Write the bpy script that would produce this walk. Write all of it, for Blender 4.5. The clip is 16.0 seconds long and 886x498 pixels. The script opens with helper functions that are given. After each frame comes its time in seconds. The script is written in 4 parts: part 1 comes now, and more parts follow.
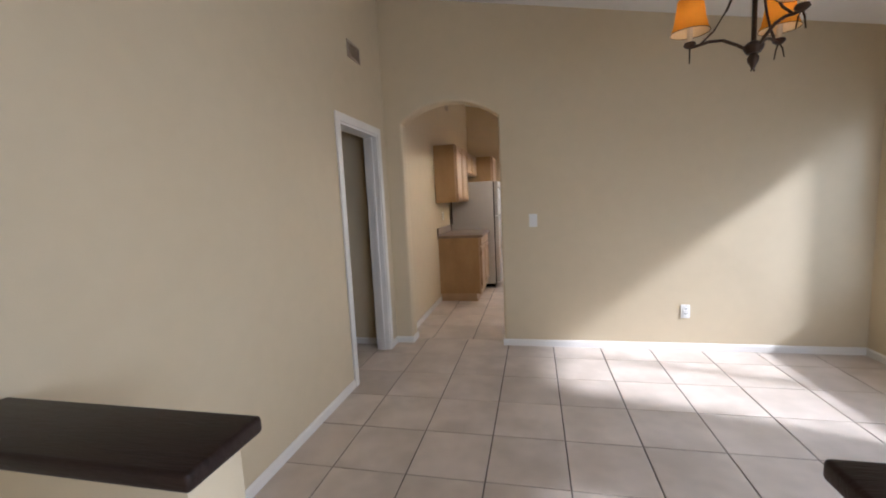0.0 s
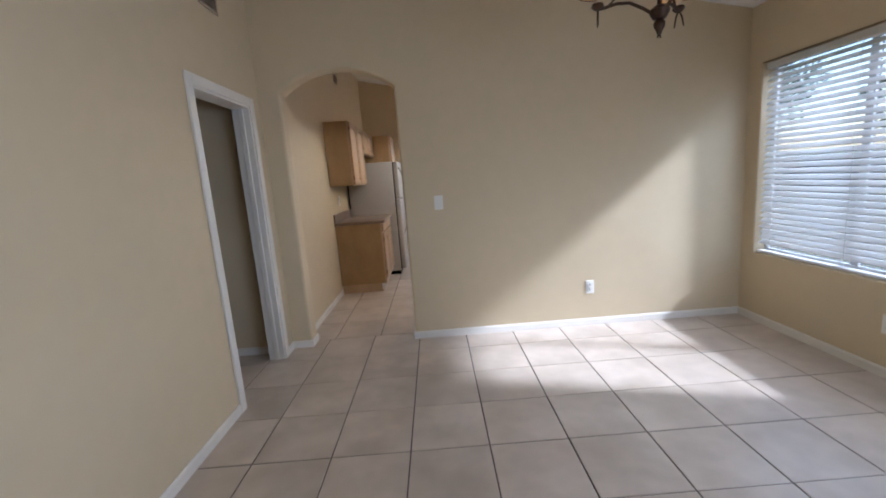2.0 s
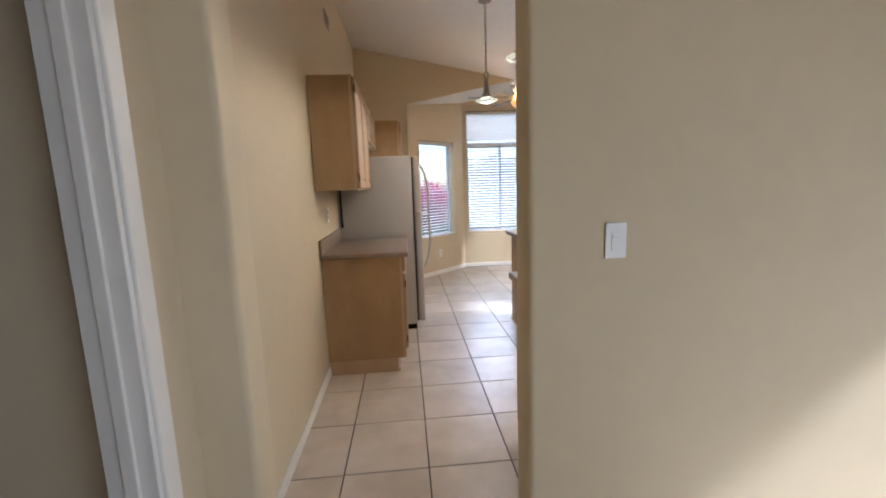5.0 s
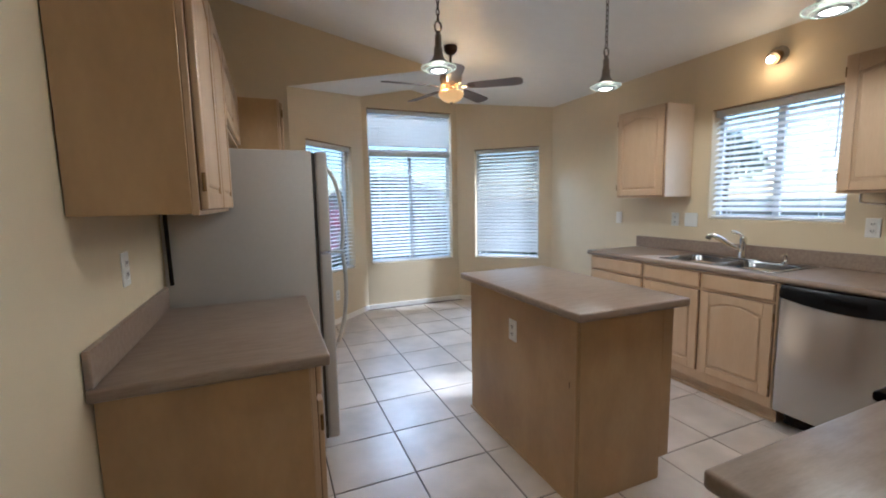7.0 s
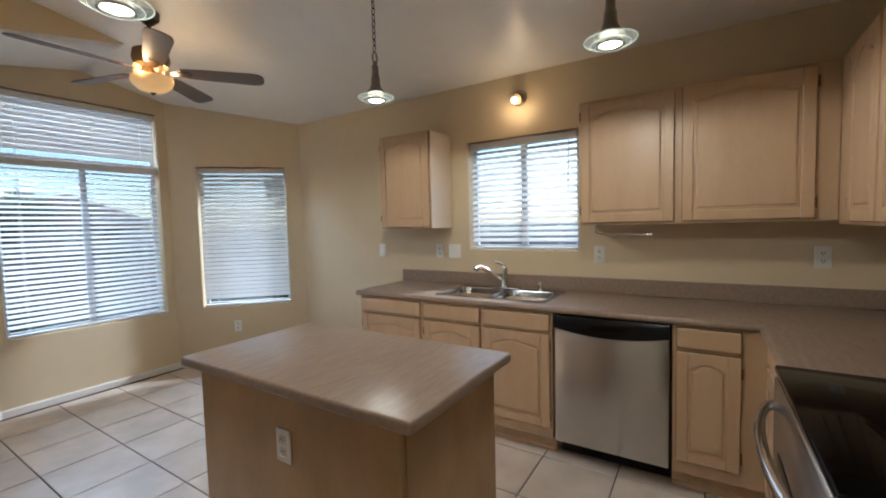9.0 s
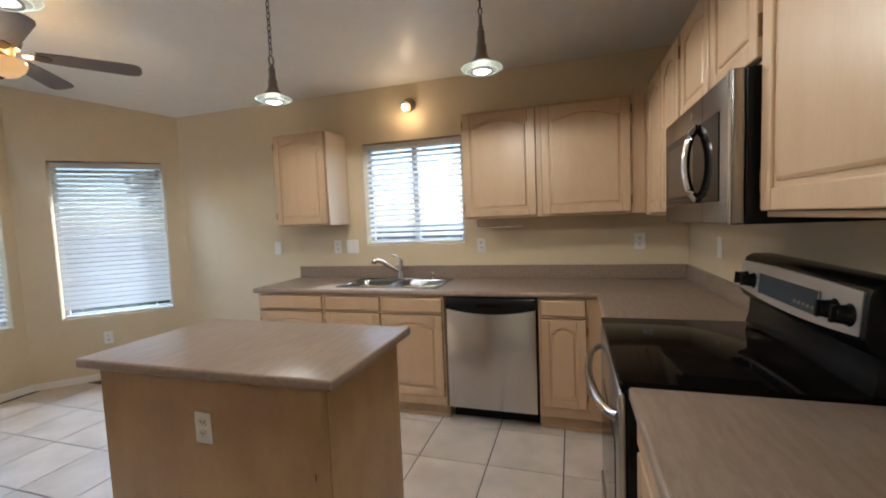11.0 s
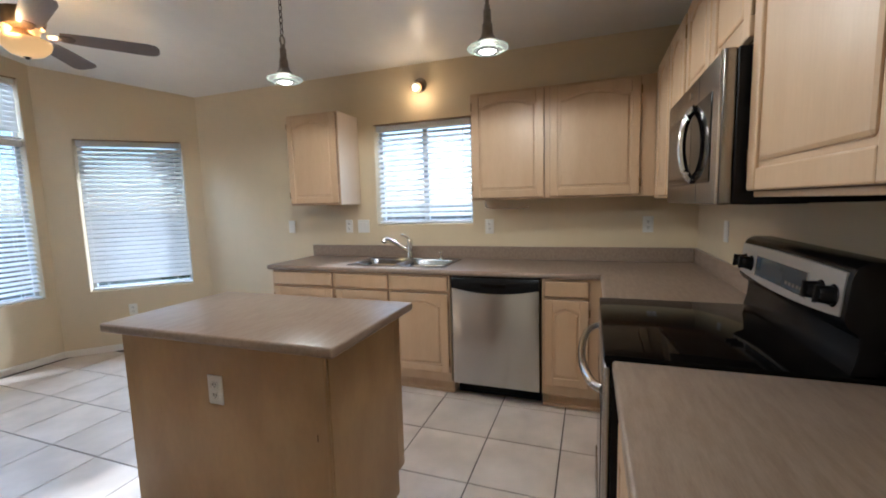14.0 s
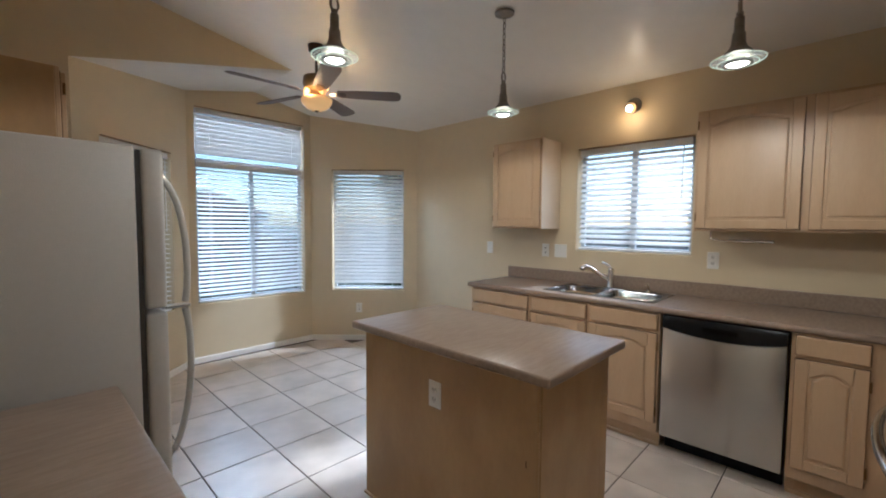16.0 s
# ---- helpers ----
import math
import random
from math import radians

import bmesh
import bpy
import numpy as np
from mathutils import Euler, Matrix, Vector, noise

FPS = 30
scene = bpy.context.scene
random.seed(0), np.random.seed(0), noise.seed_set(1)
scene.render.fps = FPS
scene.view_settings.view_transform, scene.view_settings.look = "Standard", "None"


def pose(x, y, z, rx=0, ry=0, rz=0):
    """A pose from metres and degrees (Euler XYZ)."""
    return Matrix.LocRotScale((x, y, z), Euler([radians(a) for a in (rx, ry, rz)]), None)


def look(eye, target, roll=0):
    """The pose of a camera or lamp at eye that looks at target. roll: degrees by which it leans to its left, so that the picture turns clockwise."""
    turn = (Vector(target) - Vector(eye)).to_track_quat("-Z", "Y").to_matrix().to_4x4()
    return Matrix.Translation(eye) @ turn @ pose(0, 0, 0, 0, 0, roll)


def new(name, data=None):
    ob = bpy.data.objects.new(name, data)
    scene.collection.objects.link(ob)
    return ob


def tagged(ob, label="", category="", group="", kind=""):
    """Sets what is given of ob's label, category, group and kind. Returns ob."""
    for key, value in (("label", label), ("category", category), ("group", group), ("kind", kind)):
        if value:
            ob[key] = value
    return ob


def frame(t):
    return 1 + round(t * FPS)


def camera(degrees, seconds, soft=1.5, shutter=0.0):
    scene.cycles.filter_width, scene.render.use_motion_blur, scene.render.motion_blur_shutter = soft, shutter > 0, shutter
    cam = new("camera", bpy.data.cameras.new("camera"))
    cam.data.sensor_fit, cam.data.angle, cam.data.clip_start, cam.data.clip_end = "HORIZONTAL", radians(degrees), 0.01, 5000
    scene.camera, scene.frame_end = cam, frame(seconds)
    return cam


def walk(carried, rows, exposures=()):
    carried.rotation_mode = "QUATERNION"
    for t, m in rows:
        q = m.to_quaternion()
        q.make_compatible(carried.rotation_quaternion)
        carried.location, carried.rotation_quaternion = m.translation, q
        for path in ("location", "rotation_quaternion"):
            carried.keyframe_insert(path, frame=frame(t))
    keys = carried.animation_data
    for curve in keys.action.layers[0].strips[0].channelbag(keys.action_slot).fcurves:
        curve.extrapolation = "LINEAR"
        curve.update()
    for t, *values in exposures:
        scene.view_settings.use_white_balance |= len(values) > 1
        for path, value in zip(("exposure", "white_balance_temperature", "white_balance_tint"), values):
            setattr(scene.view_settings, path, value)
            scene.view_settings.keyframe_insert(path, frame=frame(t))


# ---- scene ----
cam = camera(94.0, 16.0, soft=1.9)
PATH = [
    (0, (1.377, 0.181, 1.385), (0.94, 2.119, 1.155), -2.8),
    (0.5, (1.397, 0.187, 1.39), (1.169, 2.159, 1.147), -2.5),
    (0.7, (1.395, 0.18, 1.387), (1.273, 2.16, 1.131), -2.4),
    (1, (1.42, 0.209, 1.389), (1.433, 2.186, 1.084), -2.6),
    (1.5, (1.372, 0.289, 1.35), (1.506, 2.25, 0.977), -2.5),
    (2, (1.329, 0.541, 1.375), (1.352, 2.512, 1.035), -4.3),
    (2.5, (1.263, 0.802, 1.361), (1.204, 2.774, 1.033), -3.2),
    (3, (1.098, 1.165, 1.392), (1.207, 3.148, 1.152), -0.2),
    (3.2, (1.045, 1.293, 1.348), (1.216, 3.271, 1.103), 0.5),
    (5.5, (0.604, 3.156, 1.366), (0.802, 5.123, 1.063), -3.0),
    (5.9, (0.537, 3.526, 1.36), (0.918, 5.457, 1.007), -2.1),
    (6, (0.52, 3.634, 1.383), (0.978, 5.541, 0.993), -0.9),
    (6.5, (0.49, 4.01, 1.379), (1.07, 5.914, 1.193), 0.3),
    (7, (0.541, 4.355, 1.383), (1.305, 6.189, 1.155), -1.1),
    (7.5, (0.648, 4.639, 1.385), (1.679, 6.342, 1.191), -0.9),
    (8, (0.77, 4.866, 1.375), (1.961, 6.46, 1.169), -1.4),
    (8.4, (0.852, 4.982, 1.381), (2.212, 6.439, 1.213), -1.3),
    (8.5, (0.86, 4.985, 1.39), (2.258, 6.405, 1.226), -1.3),
    (9, (0.871, 5.031, 1.415), (2.559, 6.096, 1.296), -1.5),
    (9.5, (0.798, 5.054, 1.409), (2.614, 5.884, 1.305), -1.6),
    (10, (0.687, 5.049, 1.398), (2.575, 5.696, 1.267), -2.1),
    (10.1, (0.675, 5.042, 1.397), (2.569, 5.669, 1.258), -2.4),
    (10.2, (0.66, 5.032, 1.398), (2.567, 5.619, 1.262), -2.3),
    (12.3, (0.583, 4.864, 1.385), (2.439, 5.577, 1.171), -3.3),
    (12.5, (0.575, 4.869, 1.393), (2.408, 5.643, 1.187), -3.4),
    (13, (0.57, 4.891, 1.379), (2.365, 5.754, 1.205), -3.5),
    (13.5, (0.576, 4.869, 1.377), (2.414, 5.635, 1.187), -3.1),
    (14, (0.582, 4.866, 1.374), (2.453, 5.538, 1.154), -1.6),
    (14.5, (0.575, 4.88, 1.38), (2.411, 5.638, 1.148), -1.2),
    (15, (0.555, 4.927, 1.359), (2.296, 5.888, 1.146), -0.6),
    (15.5, (0.515, 4.989, 1.38), (2.109, 6.188, 1.232), 0.4),
    (16, (0.491, 4.989, 1.413), (1.924, 6.38, 1.296), 0.4),
]
walk(cam, [(t, look(eye, target, roll)) for t, eye, target, roll in PATH], exposures=[(0.0, 3.44, 5300, 15), (1.0, 3.26, 5050, 13), (2.2, 3.28, 5050, 13), (3.2, 3.34, 5150, 14), (5.3, 3.60, 5150, 11), (6.1, 3.52, 4600, 9), (7.0, 3.22, 4700, 7), (8.4, 2.88, 4700, 7), (9.4, 3.04, 5250, 7), (10.2, 3.22, 5200, 7), (12.4, 3.28, 4650, 7), (14.3, 3.30, 4800, 7), (16.0, 2.98, 4850, 7)])

# ---- world, sun, lamps ----
world = bpy.data.worlds.new("world")
scene.world = world
world.use_nodes = True
SUN_DIR = Vector((-1.0, 0.30, -0.80)).normalized()
sky = world.node_tree.nodes.new("ShaderNodeTexSky")
sky.sky_type = "NISHITA"
sky.sun_disc = False
sky.sun_elevation = math.asin(-SUN_DIR.z)
sky.sun_rotation = math.atan2(-SUN_DIR.x, -SUN_DIR.y)
background = world.node_tree.nodes["Background"]
background.inputs["Strength"].default_value = 0.15
world.node_tree.links.new(sky.outputs["Color"], background.inputs["Color"])

sun_data = bpy.data.lights.new("sun", "SUN")
sun_data.energy, sun_data.angle, sun_data.color = 0.85, radians(5.0), (1.0, 0.97, 0.93)
sun = new("sun", sun_data)
sun.matrix_world = look((20, -6, 16), Vector((20, -6, 16)) + SUN_DIR)


LAMP = 0.30


def point_lamp(name, x, y, z, watts, colour, radius=0.03):
    data = bpy.data.lights.new(name, "POINT")
    data.energy, data.color, data.shadow_soft_size = watts * LAMP, colour, radius
    ob = new(name, data)
    ob.location = (x, y, z)
    return ob


def down_lamp(name, x, y, z, watts, colour, radius=0.03):
    data = bpy.data.lights.new(name, "SPOT")
    data.energy, data.color, data.shadow_soft_size, data.spot_size, data.spot_blend = watts * LAMP, colour, radius, radians(178), 0.15
    ob = new(name, data)
    ob.location = (x, y, z)
    return ob


WARM = (1.0, 0.83, 0.60)


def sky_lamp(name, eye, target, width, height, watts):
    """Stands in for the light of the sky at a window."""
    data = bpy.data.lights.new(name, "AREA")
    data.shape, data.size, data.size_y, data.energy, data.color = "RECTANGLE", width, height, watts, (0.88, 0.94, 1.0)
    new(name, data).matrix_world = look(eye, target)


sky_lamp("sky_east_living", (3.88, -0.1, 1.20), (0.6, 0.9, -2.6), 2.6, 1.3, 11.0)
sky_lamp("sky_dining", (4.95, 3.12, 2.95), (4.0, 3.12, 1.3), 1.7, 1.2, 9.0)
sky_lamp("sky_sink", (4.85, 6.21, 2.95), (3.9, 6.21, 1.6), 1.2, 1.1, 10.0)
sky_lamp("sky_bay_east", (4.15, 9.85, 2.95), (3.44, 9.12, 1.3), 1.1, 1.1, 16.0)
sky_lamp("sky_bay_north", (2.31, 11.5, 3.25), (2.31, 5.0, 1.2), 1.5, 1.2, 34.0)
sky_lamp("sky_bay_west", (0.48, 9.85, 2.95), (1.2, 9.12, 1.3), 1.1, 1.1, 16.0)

# ---- materials ----
def material(name, colour, rough=0.6, metal=0.0, dark=None, scale=6.0, stretch=(1, 1, 1), mix=0.5, grain=None, bump=0.0, bump_scale=80.0,
             per_object=0.0, clear=0.0, spec=0.5, rough_vary=0.0, detail=5.0):
    m = bpy.data.materials.new(name)
    m.use_nodes = True
    nt = m.node_tree
    p = nt.nodes["Principled BSDF"]
    p.inputs["Base Color"].default_value = (*colour, 1)
    p.inputs["Roughness"].default_value = rough
    p.inputs["Metallic"].default_value = metal
    p.inputs["Specular IOR Level"].default_value = spec
    p.inputs["Coat Weight"].default_value = clear
    co = nt.nodes.new("ShaderNodeTexCoord")
    info = nt.nodes.new("ShaderNodeObjectInfo")
    shift = nt.nodes.new("ShaderNodeVectorMath")
    shift.operation = "MULTIPLY_ADD"
    shift.inputs[1].default_value = (7.0, 11.0, 5.0)
    nt.links.new(info.outputs["Random"], shift.inputs[0])
    nt.links.new(co.outputs["Object"], shift.inputs[2])
    mp = nt.nodes.new("ShaderNodeMapping")
    mp.inputs["Scale"].default_value = stretch
    nt.links.new(shift.outputs[0], mp.inputs["Vector"])
    n1 = nt.nodes.new("ShaderNodeTexNoise")
    n1.inputs["Scale"].default_value = scale
    n1.inputs["Detail"].default_value = detail
    nt.links.new(mp.outputs[0], n1.inputs["Vector"])
    ramp = nt.nodes.new("ShaderNodeMapRange")
    ramp.interpolation_type = "SMOOTHSTEP"
    ramp.inputs["From Min"].default_value = 0.26
    ramp.inputs["From Max"].default_value = 0.74
    ramp.inputs["To Max"].default_value = mix
    nt.links.new(n1.outputs["Fac"], ramp.inputs["Value"])
    mx = nt.nodes.new("ShaderNodeMix")
    mx.data_type = "RGBA"
    mx.inputs[6].default_value = (*colour, 1)
    mx.inputs[7].default_value = (*(dark or [c * 0.8 for c in colour]), 1)
    nt.links.new(ramp.outputs[0], mx.inputs[0])
    out = mx.outputs[2]
    if grain:
        n2 = nt.nodes.new("ShaderNodeTexNoise")
        n2.inputs["Scale"].default_value = grain[0]
        n2.inputs["Detail"].default_value = 3
        nt.links.new(mp.outputs[0], n2.inputs["Vector"])
        hsv = nt.nodes.new("ShaderNodeHueSaturation")
        r2 = nt.nodes.new("ShaderNodeMapRange")
        r2.inputs["From Min"].default_value, r2.inputs["From Max"].default_value = 0.3, 0.7
        r2.inputs["To Min"].default_value, r2.inputs["To Max"].default_value = 1 - grain[1], 1 + grain[1]
        nt.links.new(n2.outputs["Fac"], r2.inputs["Value"])
        nt.links.new(r2.outputs[0], hsv.inputs["Value"])
        nt.links.new(out, hsv.inputs["Color"])
        out = hsv.outputs[0]
    if per_object:
        h2 = nt.nodes.new("ShaderNodeHueSaturation")
        r3 = nt.nodes.new("ShaderNodeMapRange")
        r3.inputs["To Min"].default_value, r3.inputs["To Max"].default_value = 1 - per_object, 1 + per_object
        nt.links.new(info.outputs["Random"], r3.inputs["Value"])
        nt.links.new(r3.outputs[0], h2.inputs["Value"])
        nt.links.new(out, h2.inputs["Color"])
        out = h2.outputs[0]
    nt.links.new(out, p.inputs["Base Color"])
    if rough_vary:
        r4 = nt.nodes.new("ShaderNodeMapRange")
        r4.inputs["To Min"].default_value, r4.inputs["To Max"].default_value = rough - rough_vary, rough + rough_vary
        nt.links.new(n1.outputs["Fac"], r4.inputs["Value"])
        nt.links.new(r4.outputs[0], p.inputs["Roughness"])
    if bump:
        n3 = nt.nodes.new("ShaderNodeTexNoise")
        n3.inputs["Scale"].default_value = bump_scale
        n3.inputs["Detail"].default_value = 3
        nt.links.new(mp.outputs[0], n3.inputs["Vector"])
        b = nt.nodes.new("ShaderNodeBump")
        b.inputs["Strength"].default_value = bump
        b.inputs["Distance"].default_value = 0.004
        nt.links.new(n3.outputs["Fac"], b.inputs["Height"])
        nt.links.new(b.outputs[0], p.inputs["Normal"])
    return m


def glow(name, colour, strength):
    m = bpy.data.materials.new(name)
    m.use_nodes = True
    p = m.node_tree.nodes["Principled BSDF"]
    p.inputs["Base Color"].default_value = (*colour, 1)
    p.inputs["Emission Color"].default_value = (*colour, 1)
    p.inputs["Emission Strength"].default_value = strength
    return m


def thin_glass(name, tint=(1, 1, 1), gloss=0.05, share=0.06):
    m = bpy.data.materials.new(name)
    m.use_nodes = True
    nt = m.node_tree
    nt.nodes.remove(nt.nodes["Principled BSDF"])
    tr, gl, mx = (nt.nodes.new(k) for k in ("ShaderNodeBsdfTransparent", "ShaderNodeBsdfGlossy", "ShaderNodeMixShader"))
    tr.inputs[0].default_value = (*tint, 1)
    gl.inputs["Roughness"].default_value = gloss
    mx.inputs[0].default_value = share
    nt.links.new(tr.outputs[0], mx.inputs[1])
    nt.links.new(gl.outputs[0], mx.inputs[2])
    nt.links.new(mx.outputs[0], nt.nodes["Material Output"].inputs[0])
    return m


def lit_glass(name, colour, strength, clear):
    """Partly clear glass with a weak emission that paints in the lamp's light."""
    m = glow(name, colour, strength)
    nt = m.node_tree
    tr, mx = nt.nodes.new("ShaderNodeBsdfTransparent"), nt.nodes.new("ShaderNodeMixShader")
    mx.inputs[0].default_value = clear
    nt.links.new(nt.nodes["Principled BSDF"].outputs[0], mx.inputs[1])
    nt.links.new(tr.outputs[0], mx.inputs[2])
    nt.links.new(mx.outputs[0], nt.nodes["Material Output"].inputs[0])
    return m


def shade_cloth(name, colour):
    m = bpy.data.materials.new(name)
    m.use_nodes = True
    nt = m.node_tree
    nt.nodes.remove(nt.nodes["Principled BSDF"])
    tr, df, mx = (nt.nodes.new(k) for k in ("ShaderNodeBsdfTranslucent", "ShaderNodeBsdfDiffuse", "ShaderNodeMixShader"))
    wv = nt.nodes.new("ShaderNodeTexNoise")
    wv.inputs["Scale"].default_value = 60
    cr = nt.nodes.new("ShaderNodeMix")
    cr.data_type = "RGBA"
    cr.inputs[6].default_value = (*colour, 1)
    cr.inputs[7].default_value = (*[c * 0.75 for c in colour], 1)
    nt.links.new(wv.outputs["Fac"], cr.inputs[0])
    nt.links.new(cr.outputs[2], tr.inputs[0])
    nt.links.new(cr.outputs[2], df.inputs[0])
    mx.inputs[0].default_value = 0.4
    nt.links.new(tr.outputs[0], mx.inputs[1])
    nt.links.new(df.outputs[0], mx.inputs[2])
    nt.links.new(mx.outputs[0], nt.nodes["Material Output"].inputs[0])
    return m


M_WALL = material("wall_paint", (0.645, 0.535, 0.352), 0.72, dark=(0.61, 0.502, 0.326), scale=1.3, bump=0.10, bump_scale=140, grain=(9, 0.015))
M_CEIL = material("ceiling_paint", (0.80, 0.775, 0.72), 0.33, dark=(0.77, 0.745, 0.69), scale=1.5, bump=0.10, bump_scale=110, grain=(9, 0.015))
M_TRIM = material("white_trim_paint", (0.81, 0.77, 0.70), 0.4, dark=(0.75, 0.71, 0.64), scale=5, bump=0.04, bump_scale=40)
M_TILE = material("floor_tile", (0.68, 0.58, 0.48), 0.30, dark=(0.53, 0.442, 0.352), scale=3.4, mix=1.0, grain=(14, 0.03), per_object=0.05, detail=2.0)
M_GROUT = material("floor_grout", (0.075, 0.055, 0.042), 0.9, dark=(0.12, 0.092, 0.07), scale=8, bump=0.3, bump_scale=150)
M_MAPLE = material("pickled_maple", (0.545, 0.385, 0.232), 0.38, dark=(0.47, 0.315, 0.175), scale=2.2, stretch=(4, 4, 0.7), mix=0.6, grain=(30, 0.025), bump=0.04,
                   bump_scale=30, per_object=0.03, rough_vary=0.06)
M_PANEL = material("maple_veneer", (0.47, 0.312, 0.145), 0.38, dark=(0.36, 0.225, 0.10), scale=2.4, stretch=(2.0, 2.0, 0.9), mix=0.8, grain=(24, 0.03), bump=0.03,
                   bump_scale=30, rough_vary=0.06)
M_PALE = material("pale_pickled_veneer", (0.70, 0.58, 0.44), 0.30, dark=(0.64, 0.51, 0.37), scale=1.8, stretch=(3, 3, 0.7), mix=0.6, grain=(28, 0.02), bump=0.02, bump_scale=30, rough_vary=0.05)
# Shade painted as dark lines at doors, drawers and windows; also one veneer chip
M_EDGE = material("dark_shadow_line_and_chip", (0.16, 0.09, 0.045), 0.6, dark=(0.10, 0.055, 0.03), scale=20)
M_HINGE = material("antique_brass", (0.20, 0.12, 0.05), 0.4, 0.8, scale=30)
M_TOP = material("laminate_counter", (0.315, 0.238, 0.178), 0.30, dark=(0.225, 0.160, 0.113), scale=8.0, stretch=(1.3, 7, 6), mix=0.65, grain=(40, 0.06), bump=0.02,
                 bump_scale=60, rough_vary=0.03, spec=0.38)
M_STEEL = material("brushed_steel", (0.50, 0.49, 0.475), 0.27, 1.0, dark=(0.47, 0.46, 0.44), scale=3, stretch=(1, 1, 60), mix=0.15, grain=(40, 0.006))
M_STEEL_DARK = material("dark_brushed_steel", (0.35, 0.33, 0.31), 0.27, 1.0, dark=(0.28, 0.26, 0.235), scale=3, stretch=(1, 1, 60), mix=0.15, grain=(40, 0.006))
def brushed(m, amount):
    """Grinding marks that run level draw reflections out up and down."""
    nt = m.node_tree
    tg = nt.nodes.new("ShaderNodeTangent")
    tg.direction_type, tg.axis = "RADIAL", "Z"
    p = nt.nodes["Principled BSDF"]
    p.inputs["Anisotropic"].default_value = amount
    p.inputs["Anisotropic Rotation"].default_value = 0.25
    nt.links.new(tg.outputs[0], p.inputs["Tangent"])


M_SATIN = material("satin_steel", (0.64, 0.62, 0.60), 0.42, 0.9, dark=(0.56, 0.545, 0.525), scale=5, stretch=(1, 1, 20), mix=0.2)
brushed(M_STEEL, 0.75)
brushed(M_STEEL_DARK, 0.6)
M_BASIN = material("sink_steel", (0.36, 0.37, 0.385), 0.22, 1.0, scale=12, grain=(60, 0.03), rough_vary=0.05)
M_CHROME = material("chrome", (0.75, 0.75, 0.74), 0.12, 1.0, scale=10, mix=0.2)
M_BLACK = material("black_plastic", (0.006, 0.006, 0.0065), 0.24, dark=(0.010, 0.010, 0.010), scale=20, spec=0.2)
M_BGLASS = material("black_cooktop_glass", (0.004, 0.0035, 0.003), 0.05, dark=(0.006, 0.005, 0.005), scale=14, grain=(60, 0.1), spec=0.06)
M_MESH = material("perforated_window", (0.030, 0.022, 0.016), 0.22, dark=(0.022, 0.016, 0.012), scale=60, spec=0.3)
M_VENT = material("tan_vent_metal", (0.46, 0.36, 0.25), 0.5, scale=20)
M_DISPLAY = material("display_glass", (0.05, 0.07, 0.09), 0.1, scale=10)
M_FRIDGE = material("white_enamel", (0.50, 0.478, 0.443), 0.38, dark=(0.475, 0.455, 0.42), scale=2, bump=0.15, bump_scale=220, grain=(60, 0.015))
M_WHITE = material("white_plastic", (0.80, 0.78, 0.73), 0.35, dark=(0.77, 0.75, 0.70), scale=20)
M_SLOT = material("dark_slot", (0.05, 0.045, 0.04), 0.6, scale=20)
M_BLIND = material("blind_slat_white", (0.78, 0.765, 0.735), 0.42, dark=(0.73, 0.715, 0.685), scale=4, stretch=(1, 6, 6), grain=(30, 0.02))
def let_through(m, share):
    """Thin vinyl lets part of the daylight through."""
    nt = m.node_tree
    p, out = nt.nodes["Principled BSDF"], nt.nodes["Material Output"]
    tl, mx = nt.nodes.new("ShaderNodeBsdfTranslucent"), nt.nodes.new("ShaderNodeMixShader")
    tl.inputs[0].default_value = (0.78, 0.77, 0.74, 1)
    mx.inputs[0].default_value = share
    nt.links.new(p.outputs[0], mx.inputs[1])
    nt.links.new(tl.outputs[0], mx.inputs[2])
    nt.links.new(mx.outputs[0], out.inputs[0])


let_through(M_BLIND, 0.24)
M_FRAME = material("window_frame_vinyl", (0.55, 0.56, 0.57), 0.5, scale=10)
M_CAP = material("espresso_wood", (0.016, 0.009, 0.007), 0.38, dark=(0.034, 0.021, 0.017), scale=3.0, stretch=(1.5, 26, 10), mix=0.8, grain=(30, 0.2), bump=0.28,
                 bump_scale=14, rough_vary=0.10, spec=0.17)
M_BRONZE = material("dark_bronze", (0.050, 0.030, 0.018), 0.45, 0.7, dark=(0.09, 0.05, 0.03), scale=25, bump=0.2, bump_scale=60)
# Lighter than the rod's bronze: warm lamplight on the motor, put into its colour
M_MOTOR = material("lamplit_bronze_motor", (0.22, 0.15, 0.085), 0.34, 0.8, dark=(0.12, 0.08, 0.045), scale=22)
M_NICKEL = material("aged_pewter", (0.30, 0.27, 0.23), 0.34, 0.9, dark=(0.17, 0.145, 0.115), scale=30)
M_BLADE = material("walnut_fan_blade", (0.13, 0.095, 0.075), 0.5, dark=(0.095, 0.068, 0.052), scale=4, stretch=(2, 16, 4), grain=(30, 0.1))
M_SHADE = shade_cloth("amber_shade_cloth", (0.90, 0.43, 0.05))
M_SHADE_IN = shade_cloth("cream_shade_lining", (0.90, 0.70, 0.40))
M_BULB = glow("lit_bulb", (1.0, 0.88, 0.66), 1.6)
M_GLOBE = glow("lit_amber_glass", (1.0, 0.56, 0.19), 0.056)
M_GLASS = thin_glass("window_glass", (0.46, 0.445, 0.42))
# Disc and rim glow by themselves, in place of the bulb's light within them
M_DISC = lit_glass("clear_glass_added_glow", (0.88, 0.87, 0.72), 0.03, 0.80)
